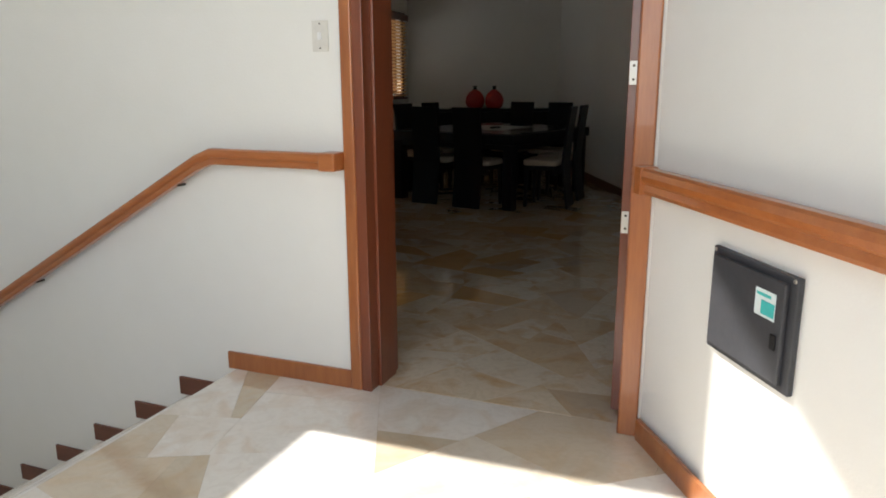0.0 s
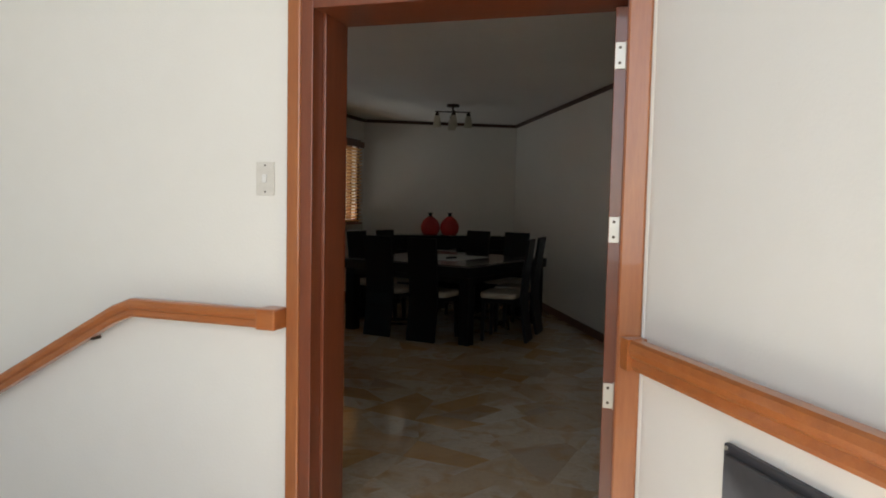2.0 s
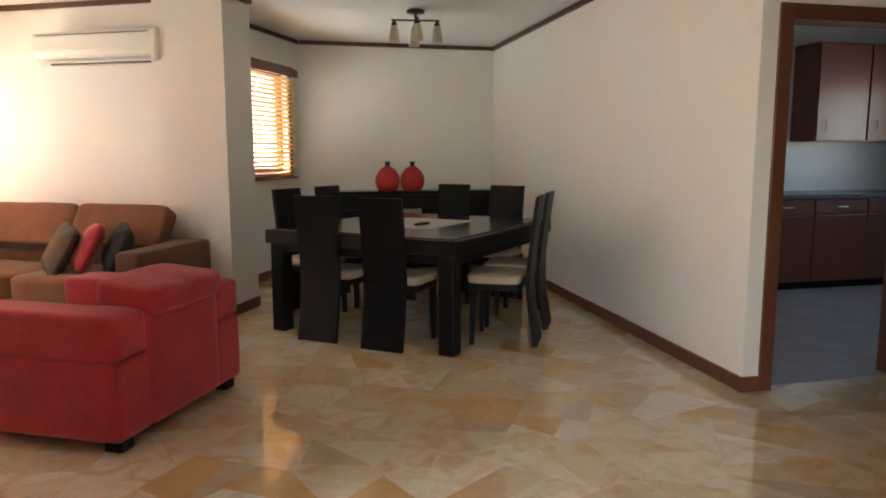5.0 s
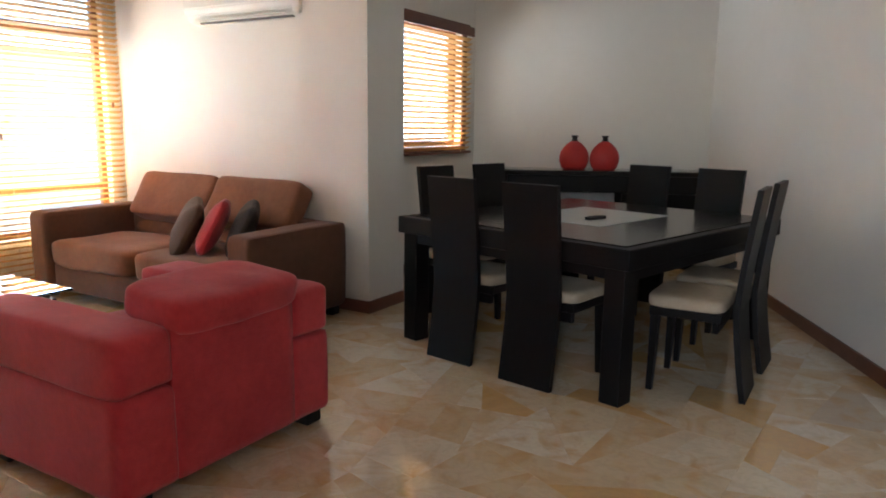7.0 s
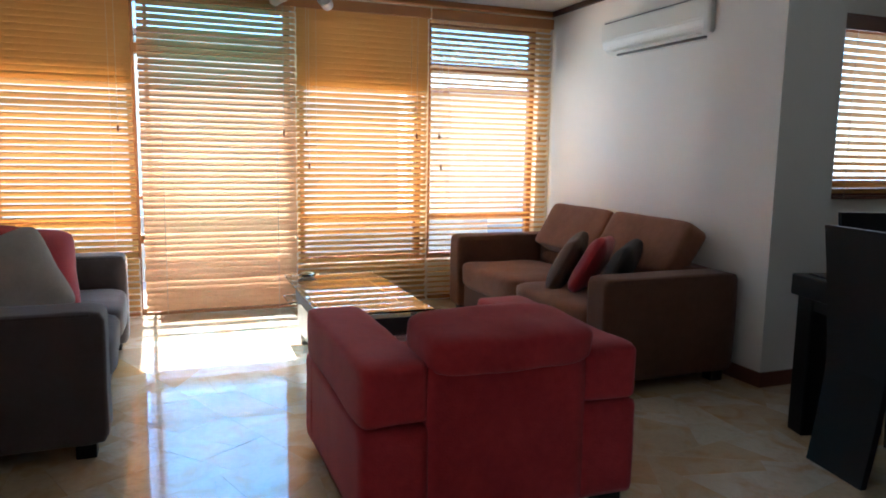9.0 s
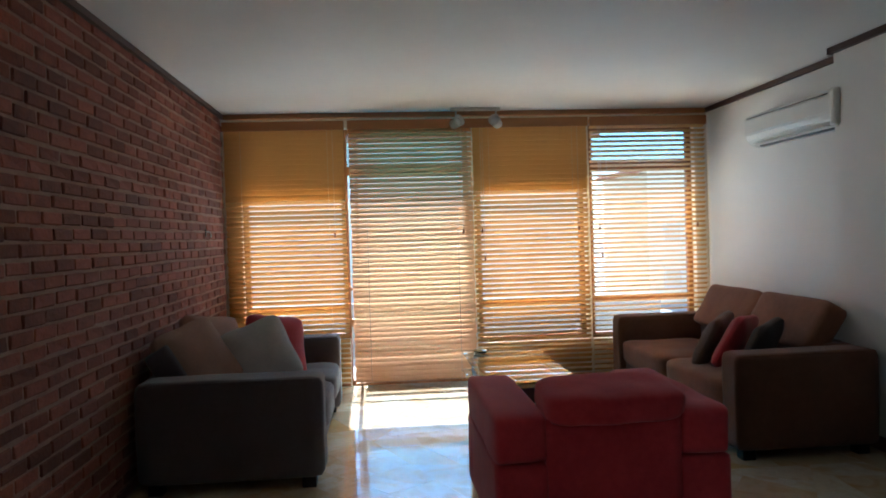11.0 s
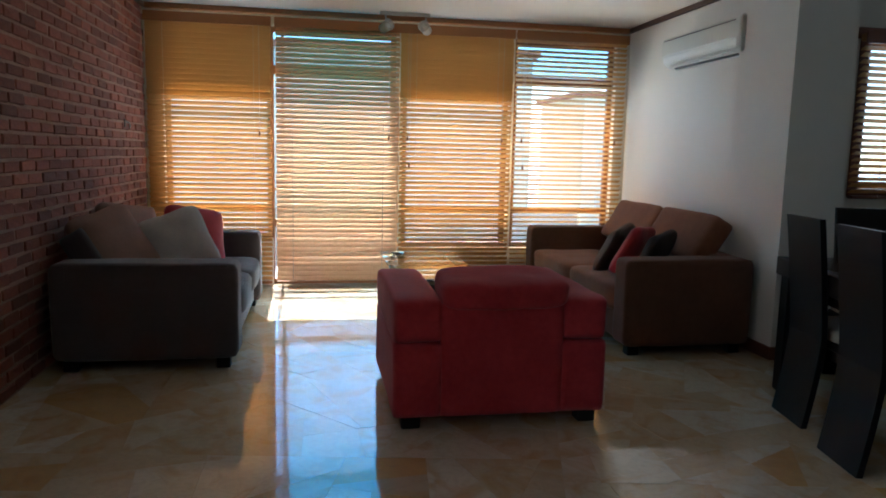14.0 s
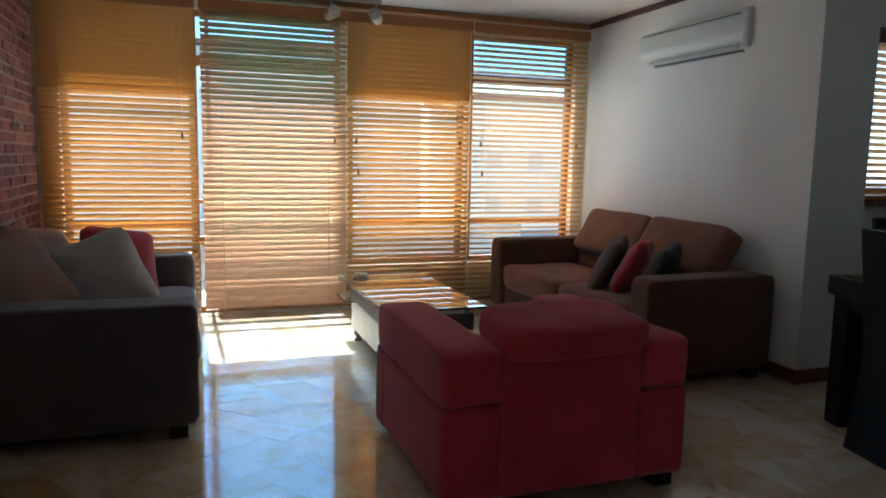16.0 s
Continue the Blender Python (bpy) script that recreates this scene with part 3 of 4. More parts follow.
# ---- windows ----
def window(name, x, y0, y1, bars, mull, label, thick=0.06, left=0.05, low=0.0):
    """A glazed frame in the plane x; bars: heights of its rails, bottom and top first; mull: inner uprights; low: top
    of an added lower pane that shades the slats.
    """
    w = thing(name, pose(x, 0, 0), label, "window", kind="structure")
    z0, z1 = bars[0], bars[1]
    for a, b, c, d in ((y0, y0 + left, z0, z1), (y1 - 0.05, y1, z0, z1), (y0 + left, y1 - 0.05, z0, z0 + 0.05), (y0 + left, y1 - 0.05, z1 - 0.05, z1)):
        part("window_frame", bx(-thick / 2, thick / 2, a, b, c, d, 0.004), M_FRAME, w)
    for c, d in bars[2:]:
        part("rail", bx(-thick / 2, thick / 2, y0 + left, y1 - 0.05, c, d, 0.004), M_FRAME, w)
    for a in mull:
        part("mullion", bx(-thick / 2, thick / 2, a, a + 0.028, z0 + 0.05, z1 - 0.05, 0.004), M_FRAME, w)
    split = bars[2][0] + 0.04 if len(bars) > 2 else z1 - 0.04
    # Added rail and pane; the pane's cast shadow darkens the lower slats.
    if low:
        part("rail", bx(-thick / 2, thick / 2, y0 + left, y1 - 0.05, low, low + 0.035, 0.004), M_FRAME, w)
        part("pane", bx(-0.003, 0.003, y0 + left - 0.01, y1 - 0.04, z0 + 0.04, low + 0.01), M_GLASS, w, "added lower glass pane that shades the low slats")
    pane = part("pane", bx(-0.003, 0.003, y0 + left - 0.01, y1 - 0.04, max(z0 + 0.04, low + 0.012), split), M_GLASS, w, "clear glass pane")
    pane.visible_shadow = False
    if len(bars) > 2:
        pane = part("pane", bx(-0.003, 0.003, y0 + left - 0.01, y1 - 0.04, split + 0.002, z1 - 0.04), M_GLASS_BLUE, w, "blue tinted transom pane")
        pane.visible_shadow = False
    return w


window("window_1", -6.0, 0.66, 1.62, (0.45, 2.42, (1.76, 1.80)), (), "brown framed window behind a wooden blind", low=0.72)
balcony = window("window_2", -6.0, 1.62, 2.78, (0.0, 2.42, (1.99, 2.07), (0.90, 0.93), (0.56, 0.63)), (1.70,), "brown framed glazed balcony door behind a wooden blind", left=0.012)
part("panel", bx(-0.02, 0.02, 1.75, 2.73, 0.05, 0.41), M_FRAME, balcony, "solid lower door panel")
window("window_3", -6.0, 2.84, 3.90, (0.36, 2.42, (1.80, 1.84)), (), "brown framed window behind a wooden blind", low=0.72)
window("window_4", -6.0, 3.94, 4.99, (0.36, 2.42, (1.98, 2.06)), (), "brown framed window with a transom behind a wooden blind", low=0.72)
window("window_5", -3.71, 5.92, 7.16, (1.10, 2.16), (), "small brown framed dining room window")
win_trim = thing("window_surround", pose(-3.62, 0, 0), "brown wooden surround of the dining room window", "window trim", kind="structure")
for a, b, c, d in ((5.80, 7.30, 2.16, 2.24), (5.84, 7.24, 1.04, 1.10), (5.84, 5.92, 1.10, 2.16), (7.16, 7.24, 1.10, 2.16)):
    part("board", bx(0.001, 0.02, a, b, c, d, 0.004), M_SKIRT, win_trim)


def blind(m, length, z0, z1, tilt, pitch, material, label, cords, wide=0.05, group="window blinds", shut=9.0, rail=None):
    """A wooden venetian blind: valance, slats, bottom rail, ladder cords."""
    b = thing("window_blind", m, label, "blind", group)
    s = bmesh.new()
    n = 4
    rows = []
    for k in range(n + 1):
        u = -wide / 2 + wide * k / n
        c = 0.0016 * (1 - (2 * u / wide) ** 2)
        rows.append([s.verts.new((u, e * length / 2, c + t)) for e in (-1, 1) for t in (0, 0.0022)])
    for a, c in zip(rows, rows[1:]):
        s.faces.new((a[1], a[3], c[3], c[1]))
        s.faces.new((a[0], c[0], c[2], a[2]))
        s.faces.new((a[0], a[1], c[1], c[0]))
        s.faces.new((a[2], c[2], c[3], a[3]))
    s.faces.new((rows[0][0], rows[0][2], rows[0][3], rows[0][1]))
    s.faces.new((rows[-1][0], rows[-1][1], rows[-1][3], rows[-1][2]))
    me = put("slat", s, material)
    z = z0 + 0.05
    while z < z1 - 0.02:
        piece("slat", me, b, pose(random.uniform(-0.002, 0.002), random.uniform(-0.004, 0.004), z, random.uniform(-0.12, 0.12), (tilt if z < shut else -74) + random.uniform(-1.2, 1.2), 0))
        z += pitch
    part("bottom_rail", bx(-0.026, 0.026, -length / 2, length / 2, z0, z0 + 0.022, 0.004), rail or M_VALANCE, b)
    part("head_rail", bx(-0.028, 0.028, -length / 2, length / 2, z1 - 0.01, z1 + 0.04, 0.003), M_VALANCE, b)
    part("valance", bx(0.030, 0.042, -length / 2 - 0.008, length / 2 + 0.008, z1 - 0.03, z1 + 0.055, 0.004), rail or M_VALANCE, b)
    for y in cords:
        part("ladder_cord", tube([(0.028, y, z0 + 0.01), (0.028, y, z1)], 0.0018, 5), M_CORD, b)
    return b


for y0, y1, tilt, label, shut in ((0.535, 1.615, -46, "amber wooden venetian blind glowing in the sun", 1.78), (1.66, 2.80, 48.5, "tan wooden venetian blind over the balcony door, slats closed", 9),
                            (2.808, 3.90, -42, "amber wooden venetian blind, slats half open", 1.82), (3.93, 5.06, -24, "amber wooden venetian blind, slats open to the view", 9)):
    L = y1 - y0
    bl = blind(pose(XW + 0.075, (y0 + y1) / 2, 0), L, 0.03, 2.42, tilt, 0.046, M_SLAT_TAN if tilt > 0 else M_SLAT, label, (-L / 2 + 0.15, L / 2 - 0.15), wide=0.056 if tilt > 0 else 0.05, shut=shut)
    for y, z in (((L / 2 - 0.10, 1.45),) if y0 < 2 else ((-L / 2 + 0.07, 1.45), (-L / 2 + 0.09, 1.19), (L / 2 - 0.10, 1.45))):
        cord = part("cord", tube([(0.038, y, z), (0.038, y, 2.40)], 0.0022, 5), M_CORD, bl)
        part("tassel", lathe([(0.004, 0), (0.011, 0.014), (0.008, 0.042), (0.002, 0.05)], 8, pose(0.038, y, z - 0.045)), M_FRAME, cord, "small wooden cord tassel", True)
blind(pose(-3.57, 6.54, 0), 1.42, 1.03, 2.15, -30, 0.046, M_SLAT, "brown wooden venetian blind on the small dining window", (-0.5, 0.5), rail=M_SKIRT)

for y0, y1, z0, z1 in ((0.53, 0.655, 0.02, 2.42),):
    struct("header_board", bx(XW + 0.002, XW + 0.02, y0, y1, z0, z1, 0.003), M_HEADER, "amber wooden board behind the blind", "board")

# ---- outside ----
struct("ground", prism([(-400, -400), (400, -400), (400, 400), (-400, 400)], -3.6, -3.4), M_GROUND, "pale paved street ground outside the windows", "ground")
struct("balcony_floor", prism([(-7.6, -0.2), (-6.08, -0.2), (-6.08, 5.3), (-7.6, 5.3)], -0.22, -0.02), M_CONC, "bare concrete balcony floor", "floor")
struct("eave", prism([(-6.41, -0.2), (-6.08, -0.2), (-6.08, 5.3), (-6.41, 5.3)], 2.58, 2.74), M_CONC, "concrete eave above the windows", "eave")
struct("balcony_parapet", prism([(-7.72, -0.2), (-7.6, -0.2), (-7.6, 5.3), (-7.72, 5.3)], -0.3, 0.62), M_CONC, "low concrete balcony parapet")


def house(x, y, w, d, h, label):
    hs = thing("house", pose(x, y, -3.4), label, "house", "houses across the street")
    part("wall", bx(-d / 2, d / 2, -w / 2, w / 2, 0, h), M_FACADE, hs)
    part("roof", bx(-d / 2 - 0.4, d / 2 + 0.4, -w / 2 - 0.4, w / 2 + 0.4, h + 0.001, h + 0.35, 0.08), M_ROOF, hs)
    for k in range(int(h // 3)):
        for j in range(int(w // 3)):
            yy = -w / 2 + 1.6 + 3 * j
            wn_ = part("window", bx(d / 2 + 0.002, d / 2 + 0.08, yy - 0.6, yy + 0.6, 1 + 3 * k, 2.3 + 3 * k, 0.01), M_WHITE, hs)
            part("pane", bx(d / 2 + 0.081, d / 2 + 0.09, yy - 0.5, yy + 0.5, 1.1 + 3 * k, 2.2 + 3 * k), M_PANE_DK, wn_)


house(-46, 2, 26, 8, 10.6, "pale plastered three-storey house with a red tiled roof")
house(-48, 26, 14, 9, 8.6, "pale plastered house with a red tiled roof")
house(-47, -20, 15, 9, 6.2, "pale plastered house with a red tiled roof")

# ---- seating ----
def couch(m, w, d, seats, arm_w, arm_h, back_h, fabric, label, seat_fabric=None, foot_h=0.065, slim=0.0):
    """An upholstered sofa, front towards -y, on its own origin."""
    seat_fabric = seat_fabric or fabric
    c = thing("sofa", m, label, "sofa")
    inner = w - 2 * arm_w
    f, r = -d / 2, d / 2
    part("base", bx(-inner / 2 + 0.002, inner / 2 - 0.002, f + 0.05, r - 0.05, foot_h, 0.26, 0.015), fabric, c)
    for s in (-1, 1):
        cx = s * (w / 2 - arm_w / 2)
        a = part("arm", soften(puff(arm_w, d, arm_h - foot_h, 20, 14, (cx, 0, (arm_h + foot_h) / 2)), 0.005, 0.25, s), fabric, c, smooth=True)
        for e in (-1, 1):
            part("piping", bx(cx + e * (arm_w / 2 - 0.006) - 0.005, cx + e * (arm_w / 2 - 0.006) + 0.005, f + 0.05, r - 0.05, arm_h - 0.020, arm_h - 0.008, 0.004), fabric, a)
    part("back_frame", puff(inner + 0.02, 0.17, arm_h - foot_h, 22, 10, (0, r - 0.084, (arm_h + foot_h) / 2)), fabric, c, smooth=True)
    sw = inner / seats
    for k in range(seats):
        x = -inner / 2 + sw * (k + 0.5)
        part("seat_cushion", soften(puff(sw - 0.008, d - 0.20, 0.20, 7, 12, (x, f + (d - 0.20) / 2 - 0.01, 0.345)), 0.008, 0.2, k), seat_fabric, c, smooth=True)
        bc = Matrix.Translation((x, r - 0.20, 0)) @ Matrix.Rotation(radians(-15), 4, "X")
        part("back_cushion", soften(puff(sw - 0.008 - slim, 0.16, 0.37, 12, 12, m=Matrix.Translation((x * (1 - slim / sw), r - 0.135, back_h - 0.185)) @ Matrix.Rotation(radians(-32), 4, "X")), 0.006, 0.2, k + 3), seat_fabric, c, smooth=True)
        part("back_cushion", soften(puff(sw - 0.014, 0.17, 0.24, 6, 10, (0, -0.02, 0.53), m=bc), 0.006, 0.2, k + 6), seat_fabric, c, smooth=True)
    for x in (-w / 2 + 0.07, w / 2 - 0.07):
        for y in (f + 0.09, r - 0.09):
            part("foot", bx(x - 0.04, x + 0.04, y - 0.04, y + 0.04, 0, foot_h + 0.01, 0.006), M_FOOT, c, "black tapered foot")
    return c


def soften(bm, amp, size, seed):
    """Uneven stuffing: pushes the surface in and out a little."""
    for v in bm.verts:
        v.co += amp * noise.noise_vector(v.co / size + Vector((seed, 0, 0)))
    return bm


def armchair(m, w, d):
    """A square armchair, front towards -y: panelled arms with a thick upper pad, and a back cushion rolled over the back."""
    c = thing("armchair", m, "bright red suede armchair with a rolled back cushion", "armchair")
    aw, foot, seam, top = 0.235, 0.06, 0.415, 0.62
    inner = w - 2 * aw
    f, r = -d / 2, d / 2
    part("base", bx(-inner / 2 + 0.002, inner / 2 - 0.002, f + 0.05, r - 0.05, foot, 0.26, 0.015), M_RED, c)
    for k, s in enumerate((-1, 1)):
        cx = s * (w / 2 - aw / 2)
        a = part("arm", soften(puff(aw - 0.006, d - 0.003, seam - foot, 30, 12, (cx, 0, (seam + foot) / 2)), 0.004, 0.22, k), M_RED, c, smooth=True)
        part("arm_pad", soften(puff(aw + 0.002, d, top - seam + 0.004, 11, 14, (cx, 0, (top + seam) / 2)), 0.006, 0.2, 5 + k), M_RED, a, smooth=True)
        part("front_strip", soften(puff(aw + 0.001, 0.14, seam - foot + 0.02, 16, 10, (cx, f + 0.072, (seam + foot) / 2 - 0.004)), 0.003, 0.2, 9 + k), M_RED, a, smooth=True)
    part("back_frame", soften(puff(inner + 0.030, 0.18, 0.605 - foot, 40, 14, (0, r - 0.098, (0.605 + foot) / 2)), 0.003, 0.25, 3), M_RED, c, smooth=True)
    part("seat_cushion", soften(puff(inner - 0.008, d - 0.20, 0.20, 8, 12, (0, f + (d - 0.20) / 2 - 0.01, 0.345)), 0.006, 0.2, 4), M_RED, c, smooth=True)
    part("back_cushion", puff(inner - 0.01, 0.17, 0.26, 6, 10, (0, -0.03, 0.50), m=Matrix.Translation((0, r - 0.20, 0)) @ Matrix.Rotation(radians(-9), 4, "X")), M_RED, c, smooth=True)
    roll = soften(puff(inner + 0.05, 0.36, 0.135, 5.5, 18), 0.010, 0.17, 7)
    bmesh.ops.transform(roll, matrix=Matrix.Translation((-0.01, r - 0.130, 0.655)) @ Matrix.Rotation(radians(-7), 4, "X"), verts=roll.verts[:])
    part("back_cushion", roll, M_RED, c, "soft cushion rolled over the back", True)
    for x in (-w / 2 + 0.08, w / 2 - 0.09):
        for y in (f + 0.16, r - 0.075):
            part("foot", bx(x - 0.045, x + 0.045, y - 0.045, y + 0.045, 0, foot + 0.01, 0.008), M_FOOT, c, "black square foot")
    return c


armchair(pose(-2.62, 2.897, 0, 0, 0, -90), 1.035, 0.97)
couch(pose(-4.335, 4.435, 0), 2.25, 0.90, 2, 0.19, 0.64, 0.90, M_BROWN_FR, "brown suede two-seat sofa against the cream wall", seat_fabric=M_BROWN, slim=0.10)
couch(pose(-4.13, 1.07, 0, 0, 0, 180), 1.86, 1.02, 2, 0.23, 0.63, 0.80, M_TAUPE, "dark taupe two-seat sofa against the brick wall")


def pillow(x, y, z, size, thick, rx, ry, rz, material, label):
    m = pose(x, y, z, rx, ry, rz)
    ob = tagged(new("pillow", put("pillow", puff(size, thick, size, 7, 12, pinch=0.75), material, True)), label, "pillow", "sofa pillows")
    ob.matrix_world = m


pillow(-4.08, 4.27, 0.60, 0.40, 0.15, -28, 6, -40, M_PIL_BROWN, "dark olive-brown scatter pillow leaning on the brown sofa")
pillow(-3.90, 4.34, 0.61, 0.40, 0.14, -28, -4, -44, M_PIL_RED, "red scatter pillow between two dark pillows")
pillow(-3.71, 4.42, 0.60, 0.38, 0.15, -26, 5, -48, M_PIL_DARK, "dark brown scatter pillow beside the sofa arm")
pillow(-3.66, 0.80, 0.68, 0.48, 0.20, 32, 12, -30, M_PIL_TAN, "tan suede scatter pillow on the taupe sofa")
pillow(-4.06, 0.82, 0.69, 0.48, 0.20, 32, -8, -35, M_PIL_TAN, "tan suede scatter pillow against the sofa back")
pillow(-3.92, 1.13, 0.645, 0.46, 0.15, 22, 16, -55, M_PIL_GREY, "pale grey scatter pillow leaning on a red one")
pillow(-4.20, 1.19, 0.655, 0.46, 0.14, 20, -10, -50, M_PIL_RED, "red scatter pillow on the taupe sofa")

# hook on the brick wall
hk = thing("wall_hook", pose(-5.17, YB + 0.004, 1.478), "small dark metal hook on the brick wall", "hook")
part("plate", bx(-0.012, 0.012, 0, 0.006, -0.035, 0.03, 0.002), M_BRONZE, hk)
part("hook", tube([(0, 0.005, 0.01), (0, 0.035, 0.0), (0, 0.045, -0.02), (0, 0.04, -0.04)], 0.006), M_METAL, hk)

# coffee table
ct = thing("coffee_table", pose(-4.31, 2.87, 0), "low coffee table with a glass top over dark and white shelves", "coffee table")
part("glass_top", bx(-0.67, 0.67, -0.31, 0.31, 0.435, 0.447, 0.002), M_TABLEGLASS, ct, "clear green-edged glass top")
part("apron", bx(-0.52, 0.62, -0.25, 0.25, 0.299, 0.40, 0.004), M_GREYBOX, ct, "dark grey apron under the glass")
part("shelf", bx(-0.67, -0.38, -0.31, 0.31, 0.286, 0.2985, 0.002), M_TABLEGLASS, ct, "lower glass shelf end")
part("drawer_body", bx(-0.50, 0.60, -0.24, 0.24, 0.09, 0.285, 0.004), M_WHITE, ct, "white lacquered lower body")
part("plinth", bx(-0.47, 0.57, -0.21, 0.21, 0.07, 0.0895, 0.003), M_EBONY, ct)
for x in (-0.45, 0.55):
    for y in (-0.2, 0.2):
        part("foot", lathe([(0.03, 0), (0.03, 0.07)], 14, pose(x, y, 0)), M_METAL, ct, "short steel foot", True)
for x in (-0.48, 0.58):
    for y in (-0.22, 0.22):
        part("spacer", lathe([(0.018, 0.40), (0.018, 0.4345)], 12, pose(x, y, 0)), M_METAL, ct, "steel glass spacer", True)
dish = tagged(new("glass_dish", put("glass_dish", lathe([(0.03, 0), (0.05, 0.006), (0.065, 0.020), (0.063, 0.022), (0.045, 0.010), (0.02, 0.006)], 24), M_TABLEGLASS, True)),
              "small clear glass dish on the coffee table", "dish")
dish.matrix_world = pose(-4.83, 2.70, 0.4475)

# ---- dining ----
TA = -15.0
TM = pose(-1.60, 5.22, 0, 0, 0, TA)
tb = thing("dining_table", TM, "square black wooden dining table with a dark glass top", "table")
TW, TD = 1.58, 1.72
for sx in (-1, 1):
    for sy in (-1, 1):
        x, y = sx * (TW / 2 - 0.085), sy * (TD / 2 - 0.075)
        part("leg", bx(x - 0.055, x + 0.055, y - 0.055, y + 0.055, 0, 0.655, 0.006), M_EBONY, tb)
part("apron", bx(-TW / 2 + 0.12, TW / 2 - 0.12, -TD / 2 + 0.03, -TD / 2 + 0.06, 0.60, 0.712, 0.003), M_EBONY, tb)
part("apron", bx(-TW / 2 + 0.12, TW / 2 - 0.12, TD / 2 - 0.06, TD / 2 - 0.03, 0.60, 0.712, 0.003), M_EBONY, tb)
part("apron", bx(-TW / 2 + 0.03, -TW / 2 + 0.06, -TD / 2 + 0.12, TD / 2 - 0.12, 0.60, 0.712, 0.003), M_EBONY, tb)
part("apron", bx(TW / 2 - 0.06, TW / 2 - 0.03, -TD / 2 + 0.12, TD / 2 - 0.12, 0.60, 0.712, 0.003), M_EBONY, tb)
part("frame", bx(-TW / 2, TW / 2, -TD / 2, TD / 2, 0.656, 0.755, 0.006), M_EBONY, tb)
part("glass_top", bx(-TW / 2 + 0.05, TW / 2 - 0.05, -TD / 2 + 0.05, TD / 2 - 0.05, 0.7555, 0.763, 0.002), M_TABLETOP, tb, "dark glass inset")
part("frosted_inset", bx(-0.31, 0.31, -0.37, 0.37, 0.7635, 0.766, 0.001), M_FROST, tb, "frosted glass square, its paleness partly a painted reflection")
key = bmesh.new()
bx(-0.075, 0.075, -0.022, 0.022, 0, 0.018, 0.006, key)
bx(-0.05, 0.02, -0.012, 0.012, 0.0185, 0.021, 0.001, key)
rc = tagged(new("remote_control", put("remote_control", key, M_FOOT)), "small black remote control on the dining table", "remote control")
rc.matrix_world = pose(-1.52, 5.06, 0.7665, 0, 0, 70)


def dining_chair(m):
    """Front towards +y; the back is one plank, bowed, from the floor to the top."""
    c = thing("dining_chair", m, "black wooden dining chair with a solid plank back and beige seat", "chair", "chairs round the table")
    one = bmesh.new()
    n, t = 14, 0.028
    rings = []
    for k in range(n + 1):
        z = 1.02 * k / n
        u = z / 1.02
        y = -0.168 - 0.060 * max(1 - u / 0.45, 0) ** 1.4 - 0.125 * max(u - 0.42, 0) ** 1.25
        hw = 0.155 + 0.006 * u
        rings.append([one.verts.new((sx * hw, y + sy * t / 2, z)) for sx, sy in ((-1, -1), (1, -1), (1, 1), (-1, 1))])
    for a, b in zip(rings, rings[1:]):
        for i in range(4):
            one.faces.new((a[i], a[(i + 1) % 4], b[(i + 1) % 4], b[i]))
    one.faces.new(rings[0][::-1])
    one.faces.new(rings[-1])
    bmesh.ops.bevel(one, geom=[e for e in one.edges if len(e.link_faces) == 2 and e.calc_face_angle(0) > 1.2], offset=0.004, segments=1, affect="EDGES")
    part("backrest", one, M_EBONY, c)
    part("seat_frame", bx(-0.205, 0.205, -0.115, 0.225, 0.385, 0.43, 0.006), M_EBONY, c)
    part("seat", puff(0.425, 0.37, 0.07, 6, 8, (0, 0.06, 0.458)), M_SEAT, c, "beige woven seat pad", True)
    for sx in (-1, 1):
        leg = bmesh.new()
        lo, hi = [], []
        for ax, ay in ((-1, -1), (1, -1), (1, 1), (-1, 1)):
            lo.append(leg.verts.new((sx * 0.185 + ax * 0.015, 0.205 + ay * 0.015, 0)))
            hi.append(leg.verts.new((sx * 0.180 + ax * 0.022, 0.195 + ay * 0.022, 0.40)))
        leg.faces.new(lo[::-1])
        leg.faces.new(hi)
        for i in range(4):
            leg.faces.new((lo[i], lo[(i + 1) % 4], hi[(i + 1) % 4], hi[i]))
        part("leg", leg, M_EBONY, c)
    part("stretcher", bx(-0.185, 0.185, -0.10, -0.07, 0.33, 0.385, 0.004), M_EBONY, c)
    return c


places = [(-2.06, 4.612, -10), (-1.543, 4.483, -10), (-0.825, 4.74, 90), (-0.805, 5.25, 88),
          (-2.50, 5.18, -105), (-2.36, 5.70, -105), (-1.62, 6.14, 165), (-1.10, 6.00, 165)]
first = dining_chair(pose(*places[0][:2], 0, 0, 0, places[0][2]))
for x, y, a in places[1:]:
    copy_thing(first, pose(x, y, 0, 0, 0, a))

# sideboard along the end wall
SB = Matrix.Translation((*(DC - P_ * 1.06 - Q_ * 0.225), 0)) @ Matrix.Rotation(AX, 4, "Z")
sb = thing("sideboard", SB, "long black wooden sideboard with a glass top against the end wall", "sideboard")
part("body", bx(-0.98, 0.98, -0.19, 0.20, 0.0, 0.08, 0.004), M_EBONY, sb)
part("side_panel", bx(-0.98, -0.92, -0.20, 0.20, 0.081, 0.84, 0.004), M_EBONY, sb)
part("side_panel", bx(0.92, 0.98, -0.20, 0.20, 0.081, 0.84, 0.004), M_EBONY, sb)
part("back_panel", bx(-0.919, 0.919, 0.18, 0.20, 0.081, 0.84, 0.002), M_EBONY, sb)
